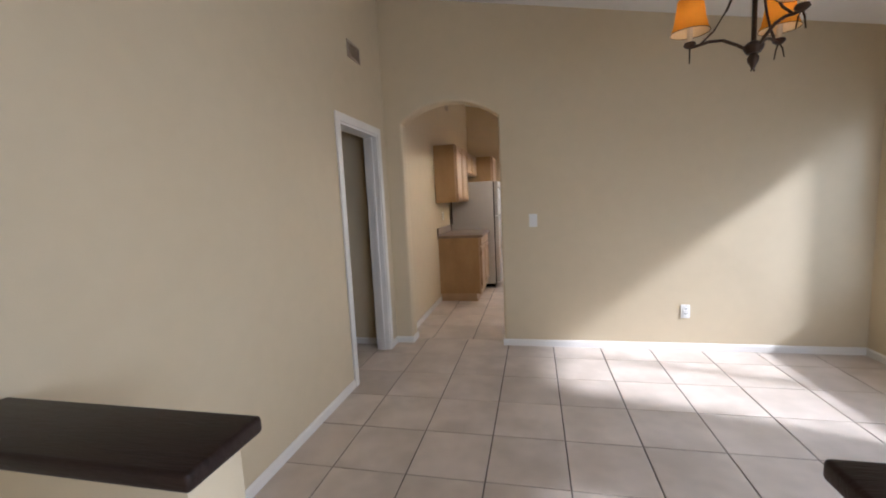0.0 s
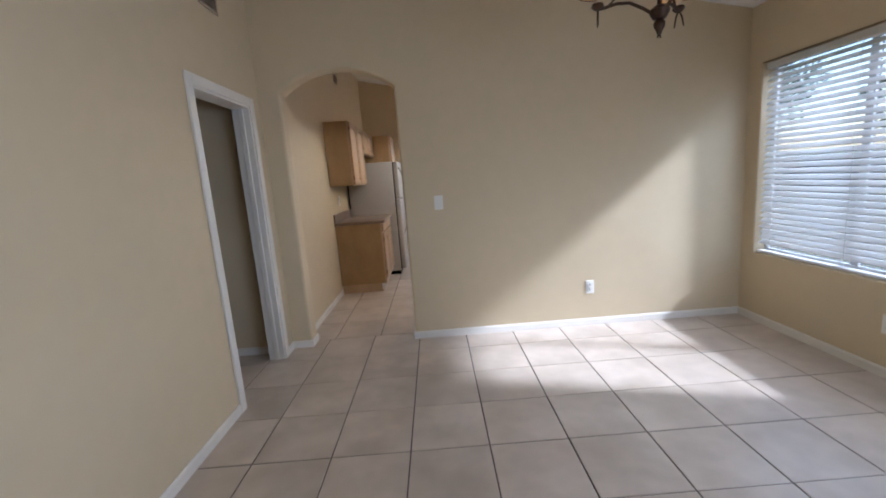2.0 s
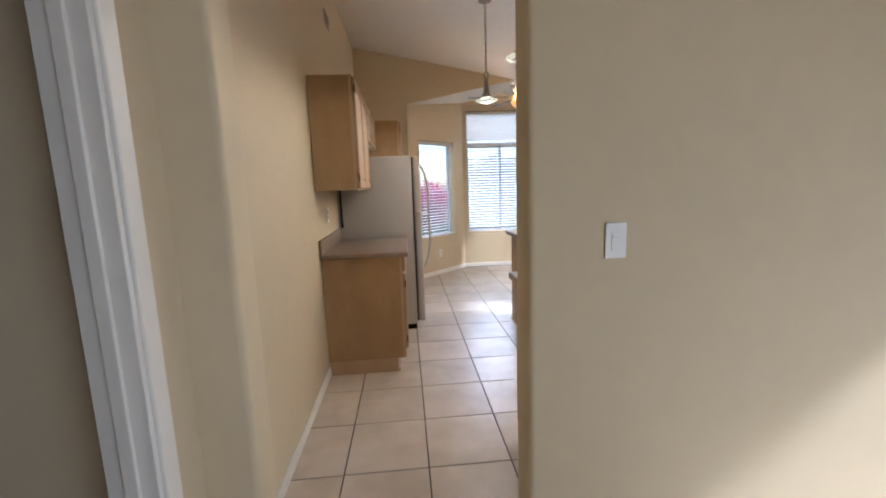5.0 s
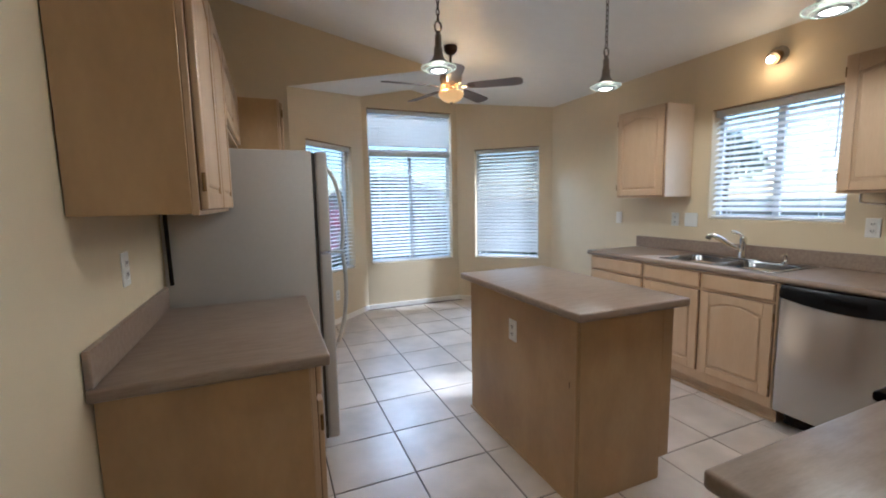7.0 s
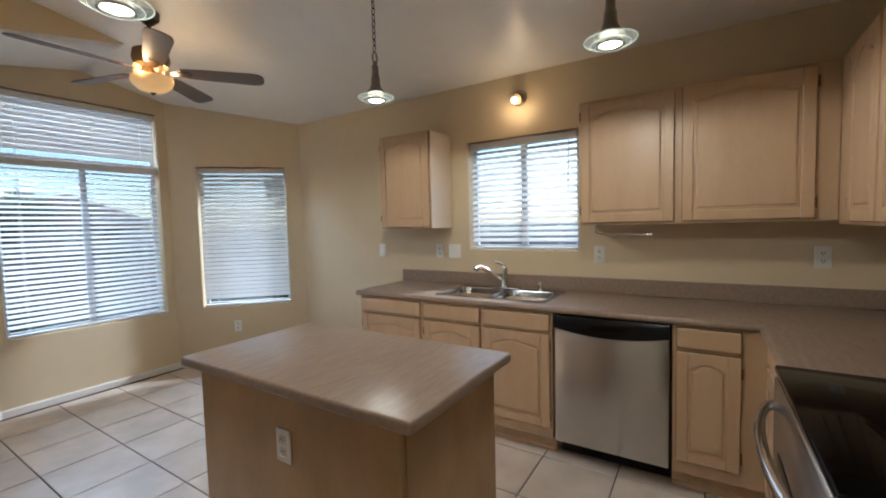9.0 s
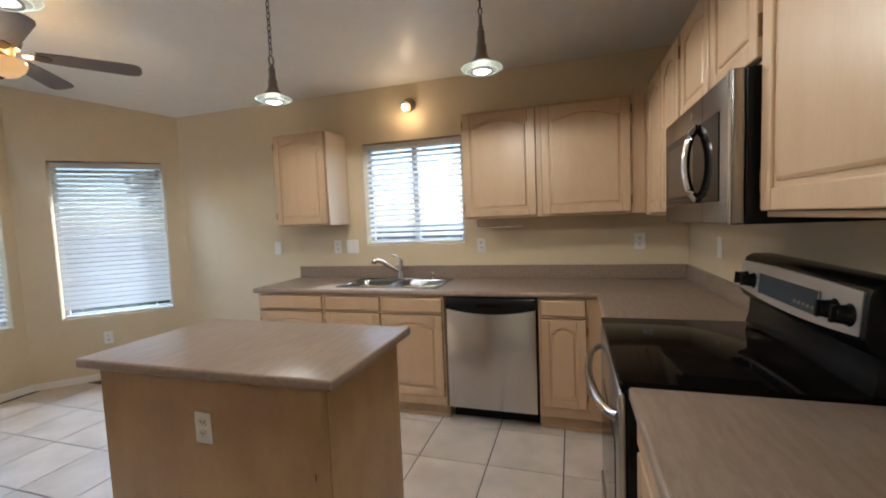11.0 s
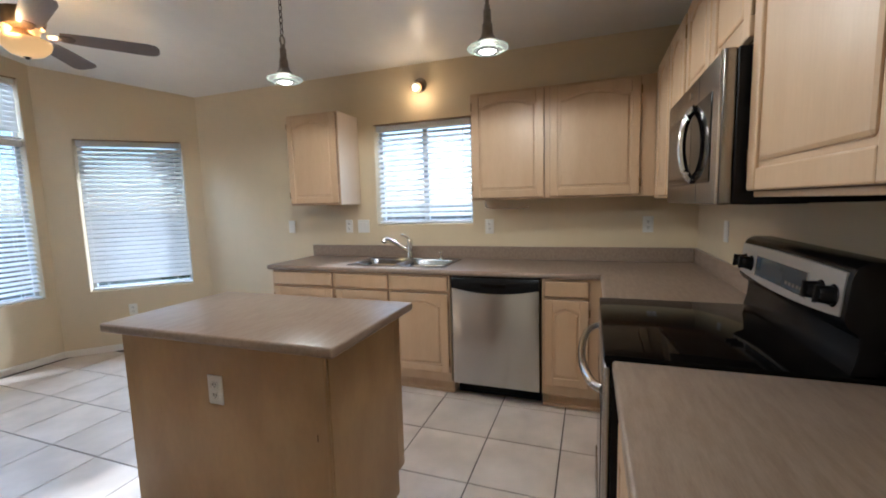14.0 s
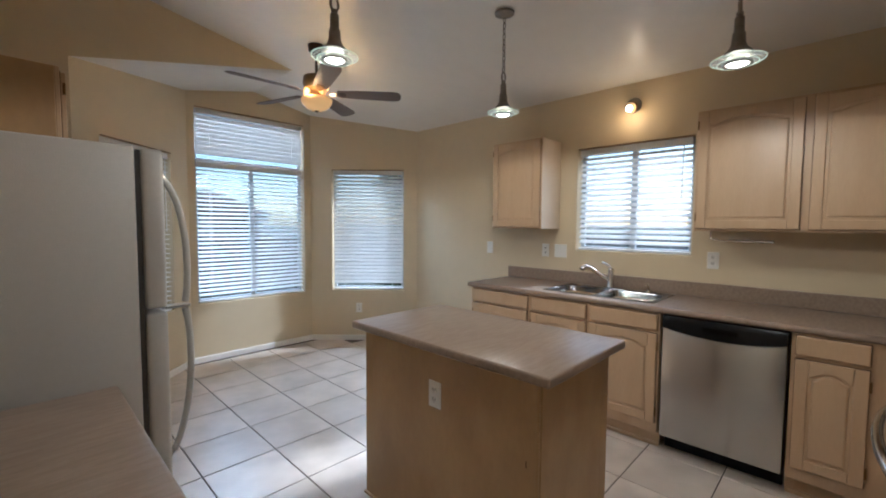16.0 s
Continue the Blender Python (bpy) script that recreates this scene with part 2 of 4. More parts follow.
M_RIM = lit_glass("green_edge_glass_added_glow", (0.80, 0.85, 0.65), 0.05, 0.25)
M_CANDLE = material("candle_sleeve", (0.70, 0.58, 0.40), 0.5, scale=20)

M_YARD = material("dry_lawn", (0.34, 0.34, 0.23), 0.95, dark=(0.45, 0.41, 0.33), scale=0.5, grain=(6, 0.2), bump=0.5, bump_scale=20)
M_BLOCK = material("stucco_block", (0.52, 0.46, 0.40), 0.9, dark=(0.45, 0.39, 0.33), scale=0.8, bump=0.3, bump_scale=30)
M_ROOF = material("clay_roof", (0.42, 0.34, 0.29), 0.85, dark=(0.33, 0.26, 0.21), scale=3, per_object=0.1)
M_BARK = material("bark", (0.10, 0.075, 0.055), 0.9, dark=(0.06, 0.045, 0.03), scale=8, stretch=(4, 4, 1), bump=0.5, bump_scale=20)
M_LEAF = material("leaf_green", (0.12, 0.16, 0.08), 0.6, dark=(0.08, 0.115, 0.05), scale=3)
M_PINK = material("bougainvillea_bract", (0.62, 0.05, 0.24), 0.6, dark=(0.45, 0.03, 0.16), scale=6)
M_PANE_DARK = material("far_window_glass", (0.04, 0.05, 0.06), 0.15, scale=10)


# ---- mesh helpers ----
def finish(bm, name, mat, smooth=False):
    bmesh.ops.recalc_face_normals(bm, faces=bm.faces)
    me = bpy.data.meshes.new(name)
    bm.to_mesh(me)
    bm.free()
    me.materials.append(mat)
    if smooth:
        for p in me.polygons:
            p.use_smooth = True
        me.set_sharp_from_angle(angle=radians(40))
    return me


def part(name, bm, mat, parent=None, label="", smooth=False):
    ob = new(name, finish(bm, name, mat, smooth))
    if parent is not None:
        ob.parent = parent
    if label:
        ob["label"] = label
    return ob


def thing(name, m, label, category, group="", kind=""):
    ob = new(name)
    ob.empty_display_size = 0.1
    ob.matrix_world = m
    return tagged(ob, label, category, group, kind)


def solid(name, bm, mat, label, category, group="", kind="", smooth=False):
    return tagged(part(name, bm, mat, None, "", smooth), label, category, group, kind)


def box(x0, y0, z0, x1, y1, z1, bevel=0.0, seg=1, bm=None):
    own = bmesh.new()
    bmesh.ops.create_cube(own, size=1)
    for v in own.verts:
        v.co = Vector((x0 + (v.co.x + 0.5) * (x1 - x0), y0 + (v.co.y + 0.5) * (y1 - y0), z0 + (v.co.z + 0.5) * (z1 - z0)))
    if bevel:
        bmesh.ops.bevel(own, geom=own.edges[:], offset=bevel, segments=seg, profile=0.5, affect="EDGES")
    return join(bm, own)


def join(bm, own):
    if bm is None:
        return own
    me = bpy.data.meshes.new("scratch")
    own.to_mesh(me)
    own.free()
    bm.from_mesh(me)
    bpy.data.meshes.remove(me)
    return bm


def prism(points, axis, a, b, bevel=0.0, seg=1, bm=None):
    """A polygon of 2D points drawn out along an axis from a to b: axis x takes (y, z), y takes (x, z), z takes (x, y)."""
    def place(p, h):
        return {"x": (h, p[0], p[1]), "y": (p[0], h, p[1]), "z": (p[0], p[1], h)}[axis]
    own = bmesh.new()
    lo = [own.verts.new(place(p, a)) for p in points]
    hi = [own.verts.new(place(p, b)) for p in points]
    own.faces.new(lo)
    own.faces.new(hi)
    for i in range(len(points)):
        j = (i + 1) % len(points)
        own.faces.new((lo[i], lo[j], hi[j], hi[i]))
    bmesh.ops.recalc_face_normals(own, faces=own.faces)
    if bevel:
        bmesh.ops.bevel(own, geom=[e for e in own.edges if e.calc_face_angle(0) > 0.5], offset=bevel, segments=seg, profile=0.5, affect="EDGES")
    return join(bm, own)


def lathe(profile, steps=24, x=0.0, y=0.0, z=0.0, bm=None):
    """Turns (radius, height) rows about the z axis."""
    own = bmesh.new()
    rings = []
    for r, h in profile:
        if r < 1e-5:
            rings.append([own.verts.new((x, y, z + h))])
        else:
            rings.append([own.verts.new((x + r * math.cos(2 * math.pi * k / steps), y + r * math.sin(2 * math.pi * k / steps), z + h)) for k in range(steps)])
    for lo, hi in zip(rings, rings[1:]):
        for k in range(steps):
            j = (k + 1) % steps
            face = [lo[k % len(lo)], lo[j % len(lo)], hi[j % len(hi)], hi[k % len(hi)]]
            own.faces.new(list(dict.fromkeys(face)))
    return join(bm, own)


def tube(points, radius, steps=8, bm=None, taper=1.0):
    """A round bar along a line of points."""
    own = bmesh.new()
    pts = [Vector(p) for p in points]
    rings = []
    for i, p in enumerate(pts):
        way = (pts[min(i + 1, len(pts) - 1)] - pts[max(i - 1, 0)]).normalized()
        side = way.cross(Vector((0, 0, 1)) if abs(way.z) < 0.9 else Vector((1, 0, 0))).normalized()
        up = side.cross(way)
        r = radius * (1 + (taper - 1) * i / max(1, len(pts) - 1))
        rings.append([own.verts.new(p + r * (math.cos(2 * math.pi * k / steps) * side + math.sin(2 * math.pi * k / steps) * up)) for k in range(steps)])
    for lo, hi in zip(rings, rings[1:]):
        for k in range(steps):
            j = (k + 1) % steps
            own.faces.new((lo[k], lo[j], hi[j], hi[k]))
    own.faces.new(rings[0])
    own.faces.new(rings[-1])
    return join(bm, own)


def curve_points(a, b, c, d, n=10):
    a, b, c, d = (Vector(v) for v in (a, b, c, d))
    out = []
    for i in range(n + 1):
        t = i / n
        out.append((1 - t) ** 3 * a + 3 * t * (1 - t) ** 2 * b + 3 * t * t * (1 - t) * c + t ** 3 * d)
    return out


# ---- plan ----
DIN_R = 3.94            # dining room, inner face of the window wall
ARCH_Y0, ARCH_Y1 = 4.0, 4.165
KIT_L, KIT_R = 0.07, 3.86
NOOK_Y = 8.70
BAY_A, BAY_B, BAY_C, BAY_D = (0.765, 8.70), (1.665, 9.60), (2.96, 9.60), (3.86, 8.70)
RIDGE_X = 2.31
BACK_Y = -4.0


def vault(x):
    return 2.505 + (3.93 - x) * 0.195


def nook_top(x):
    return min(vault(x), 2.505 + (x - 0.765) * (vault(RIDGE_X) - 2.505) / (RIDGE_X - 0.765))


def wall(name, p0, p1, thick, top, openings=(), extra=(), label="", corner=0.014):
    """A wall whose inner face runs from p0 to p1 with the room on its left; openings are (s0, s1, z0, z1) along it; top gives its height at a place."""
    p0, p1 = Vector((*p0, 0)), Vector((*p1, 0))
    length = (p1 - p0).length
    way = (p1 - p0).normalized()
    out = Vector((way.y, -way.x, 0)) * thick
    ss = sorted({0.0, length, *extra, *(s for o in openings for s in o[:2])})
    zs = sorted({0.0, *(z for o in openings for z in o[2:])})
    bm = bmesh.new()
    grid = {}

    def vert(i, j, k):
        if (i, j, k) not in grid:
            p = p0 + way * ss[i]
            z = zs[j] if j < len(zs) else top(p.x)
            p = p + out * k
            grid[i, j, k] = bm.verts.new((p.x, p.y, z))
        return grid[i, j, k]

    def filled(i, j):
        if not (0 <= i < len(ss) - 1 and 0 <= j < len(zs)):
            return False
        s = (ss[i] + ss[i + 1]) / 2
        z = (zs[j] + zs[j + 1]) / 2 if j + 1 < len(zs) else 99
        return not any(o[0] < s < o[1] and o[2] < z < o[3] for o in openings)

    for i in range(len(ss) - 1):
        for j in range(len(zs)):
            if not filled(i, j):
                continue
            for k in (0, 1):
                bm.faces.new((vert(i, j, k), vert(i + 1, j, k), vert(i + 1, j + 1, k), vert(i, j + 1, k)))
            for di, dj, a, b in ((-1, 0, (i, j), (i, j + 1)), (1, 0, (i + 1, j), (i + 1, j + 1)), (0, -1, (i, j), (i + 1, j)), (0, 1, (i, j + 1), (i + 1, j + 1))):
                if not filled(i + di, j + dj):
                    bm.faces.new((vert(*a, 0), vert(*b, 0), vert(*b, 1), vert(*a, 1)))
    bmesh.ops.recalc_face_normals(bm, faces=bm.faces)
    if openings and corner:
        rim = []
        for e in bm.edges:
            if len(e.link_faces) == 2 and e.calc_face_angle(0) > 1:
                mid = (e.verts[0].co + e.verts[1].co) / 2 - p0
                s, d = mid.dot(way), mid.dot(out) / (thick * thick)
                if d < 0.1 and any(o[0] - 0.01 < s < o[1] + 0.01 and o[2] - 0.01 < mid.z < o[3] + 0.01 and mid.z > 0.01 for o in openings):
                    rim.append(e)
        bmesh.ops.bevel(bm, geom=rim, offset=corner, segments=3, profile=0.5, affect="EDGES")
    return solid(name, bm, M_WALL, label or "tan painted drywall wall with light orange peel", "wall", kind="structure", smooth=True)


# dining room and the living side behind
wall("wall_west", (0, ARCH_Y0), (0, BACK_Y), 0.12, vault, [(4.0 - 3.795, 4.0 - 3.035, 0.0, 2.005)], corner=0)
wall("wall_east", (DIN_R, BACK_Y), (DIN_R, ARCH_Y0), 0.15, vault, [(2.385 + 4, 3.865 + 4, 0.575, 2.06), (-0.15 + 4, 1.33 + 4, 0.575, 2.06)])
wall("wall_south", (-0.12, BACK_Y), (DIN_R + 0.15, BACK_Y), 0.12, vault)

# the wall with the arch
bm = bmesh.new()
AX0, AX1, SPRING, APEX = 0.168, 1.075, 2.12, 2.285
rise, half = APEX - SPRING, (AX1 - AX0) / 2
rad = (half * half + rise * rise) / (2 * rise)
arc = []
for k in range(17):
    x = AX1 - (AX1 - AX0) * k / 16
    arc.append((x, APEX - rad + math.sqrt(rad * rad - (x - (AX0 + AX1) / 2) ** 2)))
outline = [(-0.12, 0), (AX0, 0), *reversed(arc), (AX1, 0), (DIN_R + 0.15, 0), (DIN_R + 0.15, vault(DIN_R + 0.15)), (-0.12, vault(-0.12))]
bm = prism(outline, "y", ARCH_Y0, ARCH_Y1)
rim = [e for e in bm.edges if e.calc_face_angle(0) > 1 and all(AX0 - 0.01 < v.co.x < AX1 + 0.01 and v.co.z < APEX + 0.01 for v in e.verts)
       and abs(e.verts[0].co.y - e.verts[1].co.y) < 0.01 and not all(v.co.z < 0.01 for v in e.verts)]
bmesh.ops.bevel(bm, geom=rim, offset=0.022, segments=4, profile=0.5, affect="EDGES")
solid("wall_arch", bm, M_WALL, "tan drywall partition with a rounded arched opening", "wall", kind="structure", smooth=True)

# kitchen and breakfast nook
wall("wall_kitchen_west", (KIT_L, NOOK_Y), (KIT_L, ARCH_Y1), 0.12, vault)
wall("wall_kitchen_east", (KIT_R, ARCH_Y1), (KIT_R, NOOK_Y), 0.15, vault, [(5.778 - ARCH_Y1, 6.655 - ARCH_Y1, 1.203, 2.06)])
wall("wall_nook_return", BAY_A, (KIT_L - 0.12, NOOK_Y), 0.12, vault)
BAY_L = math.dist(BAY_A, BAY_B)
S2 = math.sqrt(2)
W3 = ((3.137 - 2.96) * S2, (3.745 - 2.96) * S2, 0.615, 2.06)
W2 = (2.96 - 2.875, 2.96 - 1.735, 0.60, 2.555)
W1 = ((1.665 - 1.49) * S2, (1.665 - 0.93) * S2, 0.60, 2.045)
wall("wall_bay_east", BAY_D, BAY_C, 0.14, nook_top, [(BAY_L - W3[1], BAY_L - W3[0], W3[2], W3[3])])
wall("wall_bay_north", BAY_C, BAY_B, 0.14, nook_top, [W2], extra=(2.96 - RIDGE_X,))
wall("wall_bay_west", BAY_B, BAY_A, 0.14, nook_top, [W1])
# triangular wall over the nook's opening
bm = prism([(0.765, 2.505), (RIDGE_X, vault(RIDGE_X)), (0.765, vault(0.765))], "y", NOOK_Y, NOOK_Y + 0.12)
solid("wall_gable", bm, M_WALL, "tan triangular drywall above the nook opening", "wall", kind="structure")

# ceilings
bm = bmesh.new()
def slab(x0, x1, y0, y1, f):
    own = bmesh.new()
    vs = [own.verts.new((x, y, f(x) + d)) for d in (0, 0.12) for x, y in ((x0, y0), (x1, y0), (x1, y1), (x0, y1))]
    for f4 in ((0, 1, 2, 3), (4, 5, 6, 7), (0, 1, 5, 4), (1, 2, 6, 5), (2, 3, 7, 6), (3, 0, 4, 7)):
        own.faces.new([vs[i] for i in f4])
    return join(bm, own)
slab(-0.14, 4.12, BACK_Y - 0.14, NOOK_Y + 0.004, vault)
slab(RIDGE_X, 4.12, NOOK_Y + 0.004, 9.80, vault)
slab(0.55, RIDGE_X, NOOK_Y + 0.004, 9.80, lambda x: 2.505 + (x - 0.765) * (vault(RIDGE_X) - 2.505) / (RIDGE_X - 0.765))
solid("ceiling", bm, M_CEIL, "off-white vaulted ceiling with light texture", "ceiling", kind="structure")

# side hall behind the door opening
HALL = [((-0.12, 3.93), (-1.7, 3.93)), ((-1.7, 3.93), (-1.7, 2.3)), ((-1.7, 2.3), (-0.12, 2.3))]
for n, (a, b) in enumerate(HALL):
    wall("wall_hall_%d" % (n + 1), a, b, 0.1, lambda x: 2.44)
bm = box(-1.8, 2.2, 2.44, -0.12, 4.03, 2.52)
solid("ceiling_hall", bm, M_CEIL, "flat white hall ceiling", "ceiling", kind="structure")

# door casing and jambs of the side opening
door = thing("door_1", pose(0, 0, 0), "white painted cased opening without a door", "door frame", kind="structure")
part("jamb", box(-0.125, 3.776, 0, 0.004, 3.795, 2.005, 0.002), M_TRIM, door)
part("jamb", box(-0.125, 3.035, 0, 0.004, 3.054, 2.005, 0.002), M_TRIM, door)
part("head_jamb", box(-0.125, 3.054, 1.986, 0.004, 3.776, 2.005, 0.002), M_TRIM, door)
part("stop", box(-0.075, 3.764, 0, -0.040, 3.776, 1.986, 0.002), M_TRIM, door)
for y0, y1 in ((2.975, 3.040), (3.790, 3.855)):
    part("casing", box(0, y0, 0, 0.017, y1, 2.065, 0.006, 2), M_TRIM, door)
part("head_casing", box(0, 3.040, 2.0, 0.0165, 3.790, 2.065, 0.006, 2), M_TRIM, door)


def baseboard(name, p0, p1, h=0.062):
    p0, p1 = Vector((*p0, 0)), Vector((*p1, 0))
    way = (p1 - p0).normalized()
    into = Vector((-way.y, way.x, 0))
    own = bmesh.new()
    rows = [(0.0, 0.0), (0.012, 0.0), (0.012, h - 0.012), (0.006, h), (0.0, h)]
    ends = []
    for p in (p0, p1):
        ends.append([own.verts.new(p + into * d + Vector((0, 0, z + 0.001))) for d, z in rows])
    for i in range(5):
        j = (i + 1) % 5
        own.faces.new((ends[0][i], ends[0][j], ends[1][j], ends[1][i]))
    own.faces.new(ends[0])
    own.faces.new(ends[1])
    return solid(name, own, M_TRIM, "low white painted wooden baseboard", "baseboard", kind="structure")


for p, q in (((0, 2.975), (0, 0.945)), ((0, 0.735), (0, BACK_Y)), ((0.0, ARCH_Y0), (0, 3.855)), ((AX0 + 0.012, ARCH_Y0), (0, ARCH_Y0)), ((DIN_R, ARCH_Y0), (AX1 - 0.012, ARCH_Y0)),
             ((DIN_R, 0.95), (DIN_R, ARCH_Y0)), ((AX0, ARCH_Y1), (AX0, ARCH_Y0)), ((AX1, ARCH_Y0), (AX1, ARCH_Y1)), ((KIT_L, 5.70), (KIT_L, ARCH_Y1)),
             (BAY_D, BAY_C), (BAY_C, BAY_B), (BAY_B, BAY_A), ((KIT_R, 7.31), BAY_D), ((-0.125, 3.93), (-1.7, 3.93))):
    baseboard("baseboard", p, q)

# pony walls with dark caps
def pony(x0, x1, cap0, cap1):
    t = thing("pony_wall", pose(0, 0, 0), "tan half wall topped by a dark espresso wooden cap", "half wall", "half walls at the dining room")
    part("body", box(x0, 0.768, 0, x1, 0.918, 0.888, 0.012, 2), M_WALL, t, smooth=True)
    bm = prism([(cap0, 0.738), (cap1, 0.738), (cap1, 0.948), (cap0, 0.948)], "z", 0.889, 0.929, 0.010, 3)
    part("cap", bm, M_CAP, t, "dark espresso stained wooden cap", smooth=True)
pony(0.003, 0.735, 0.003, 0.770)
pony(1.878, DIN_R - 0.003, 1.838, DIN_R - 0.003)


# ---- windows and blinds ----
def window(number, p0, way, w, z0, z1, tilt, label, mullion=True, transom=None, shaded=True, wand=True):
    """A window in a wall of thickness 0.14: p0 is the inner face's corner, way the direction along the wall, the room on its left."""
    ang = math.degrees(math.atan2(way[1], way[0]))
    base = thing("window_%d" % number, pose(p0[0], p0[1], 0, 0, 0, ang), label, "window", kind="structure")
    d0, d1 = -0.135, -0.095
    f = 0.035
    for nm, b in (("window_frame", (0, d0, z0, f, d1, z1)), ("window_frame", (w - f, d0, z0, w, d1, z1)), ("window_frame", (f, d0, z1 - f, w - f, d1, z1)),
                  ("window_frame", (f, d0, z0, w - f, d1, z0 + f))):
        part(nm, box(*b, 0.003), M_FRAME, base)
    top = transom or z1 - f
    if mullion:
        part("mullion", box(w / 2 - 0.024, d0 + 0.003, z0 + f, w / 2 + 0.024, d1 - 0.003, top - (0.03 if transom else 0), 0.003), M_FRAME, base)
    if transom:
        part("transom", box(f, d0, transom - 0.03, w - f, d1, transom + 0.03, 0.003), M_FRAME, base)
    pane = part("pane", box(f, -0.118, z0 + f, w - f, -0.114, z1 - f), M_GLASS, base)
    pane.visible_shadow = False
    # Dark strip painting in the shadow line along the recess's top edge
    part("head_gap", box(0.004, -0.001, z1 - 0.004, w - 0.004, 0.003, z1 + 0.004), M_EDGE, base)
    if not shaded:
        return base
    for lo, hi, tl in (((z0, transom - 0.01, tilt), (transom - 0.01, z1, tilt + 50)) if transom else ((z0, z1, tilt),)):
        blind(p0, ang, w, lo, hi, tl, wand)
    return base


def blind(p0, ang, w, z0, z1, tilt, wand=True):
    base = thing("window_blind", pose(p0[0], p0[1], 0, 0, 0, ang), "white slatted horizontal blind lowered inside the window recess", "blind", "window blinds")
    y = -0.045
    e = 0.012
    part("headrail", box(e, y - 0.024, z1 - 0.055, w - e, y + 0.026, z1 - 0.004, 0.004), M_BLIND, base)
    bm = box(e + 0.002, -0.024, -0.0015, w - e - 0.002, 0.024, 0.0015, 0.0012)
    for v in bm.verts:
        v.co.z += 0.003 * (1 - (v.co.y / 0.024) ** 2)
    me = finish(bm, "slat", M_BLIND)
    pitch = 0.0435
    n = int((z1 - 0.075 - z0 - 0.03) / pitch)
    rng = random.Random(int(w * 1000 + z0 * 100))
    for k in range(n):
        s = new("slat", me)
        s.parent = base
        s.matrix_basis = pose(0, y, z1 - 0.085 - k * pitch, -tilt + rng.uniform(-1.2, 1.2), rng.uniform(-0.06, 0.06), 0)
    part("bottom_rail", box(e, y - 0.024, z0 + 0.006, w - e, y + 0.024, z0 + 0.024, 0.004), M_BLIND, base)
    for x in ((0.14, w - 0.14) if w < 1.3 else (0.14, w / 2, w - 0.14)):
        for dy in (-0.026, 0.026):
            part("ladder_cord", box(x - 0.001, y + dy - 0.001, z0 + 0.02, x + 0.001, y + dy + 0.001, z1 - 0.06), M_BLIND, base)
    if wand and z1 - z0 > 0.7:
        part("wand", tube([(0.07, y + 0.034, z1 - 0.06), (0.075, y + 0.036, z1 - 0.06 - 0.45 * (z1 - z0))], 0.004, 6), M_BLIND, base)
    return base


window(1, (DIN_R, 2.385), (0, 1), 1.48, 0.575, 2.06, 44, "wide dining window with lowered white blinds")
window(2, (DIN_R, -0.15), (0, 1), 1.48, 0.575, 2.06, 44, "wide window with lowered white blinds")
window(3, (KIT_R, 5.778), (0, 1), 0.877, 1.203, 2.06, 34, "sliding window above the kitchen sink with open white blinds")
d = (BAY_C[0] - BAY_D[0]) / BAY_L
window(4, (BAY_D[0] + d * (BAY_L - W3[1]), BAY_D[1] - d * (BAY_L - W3[1])), (-1, 1), W3[1] - W3[0], W3[2], W3[3], 50, "narrow bay window with half closed white blinds", mullion=False)
window(5, (2.875, 9.60), (-1, 0), 1.14, 0.60, 2.555, 24, "tall bay window with a transom and white blinds", transom=2.04)
window(6, (BAY_B[0] - W1[0] / S2, BAY_B[1] - W1[0] / S2), (-1, -1), W1[1] - W1[0], W1[2], W1[3], 4, "narrow bay window with open white blinds", mullion=False)


# ---- kitchen cabinets ----
def arched(x0, x1, z0, z1, lift, n=12):
    """Outline of a panel whose top rises in a cathedral curve."""
    pts = [(x0, z0), (x1, z0)]
    for k in range(n + 1):
        u = k / n
        x = x1 + (x0 - x1) * u
        s = abs(2 * u - 1)
        h = 0.0 if s > 0.84 else lift * (1 - (s / 0.84) ** 2)
        pts.append((x, z1 - lift + h))
    return pts


def put_door(parent, x, y, z, w, h, lift=0.045, left=True, turn=0.0):
    """A raised-panel door, its lower corner at the origin, its face towards -y."""
    f = 0.052
    d = part("door", box(0.003, -0.012, 0.003, w - 0.003, -0.0031, h - 0.003), M_MAPLE, parent, "raised panel door with an arched top" if lift else "")
    d.matrix_basis = pose(x, y, z, 0, 0, turn)
    # Plate just larger than the door; its dark rim paints the shadow gap
    part("back_edge", box(-0.003, -0.0030, -0.003, w + 0.003, 0.0008, h + 0.003), M_EDGE, d, "dark rim painting the shadow gap round the door")
    part("stile", box(0, -0.020, 0, f, -0.002, h, 0.004, 2), M_MAPLE, d)
    part("stile", box(w - f, -0.020, 0, w, -0.002, h, 0.004, 2), M_MAPLE, d)
    part("rail", box(f + 0.0003, -0.0195, 0, w - f - 0.0003, -0.002, f, 0.004, 2), M_MAPLE, d)
    curve = arched(f + 0.0003, w - f - 0.0003, 0, h - f, lift * 0.7)[2:]
    part("rail", prism([(w - f - 0.0003, h), *curve, (f + 0.0003, h)], "y", -0.0195, -0.002, 0.003, 1), M_MAPLE, d)
    g = f + 0.013
    part("panel", prism(arched(g, w - g, g, h - g + 0.004, lift * 0.7), "y", -0.0178, -0.004, 0.010, 2), M_MAPLE, d)
    xh = -0.004 if left else w + 0.004
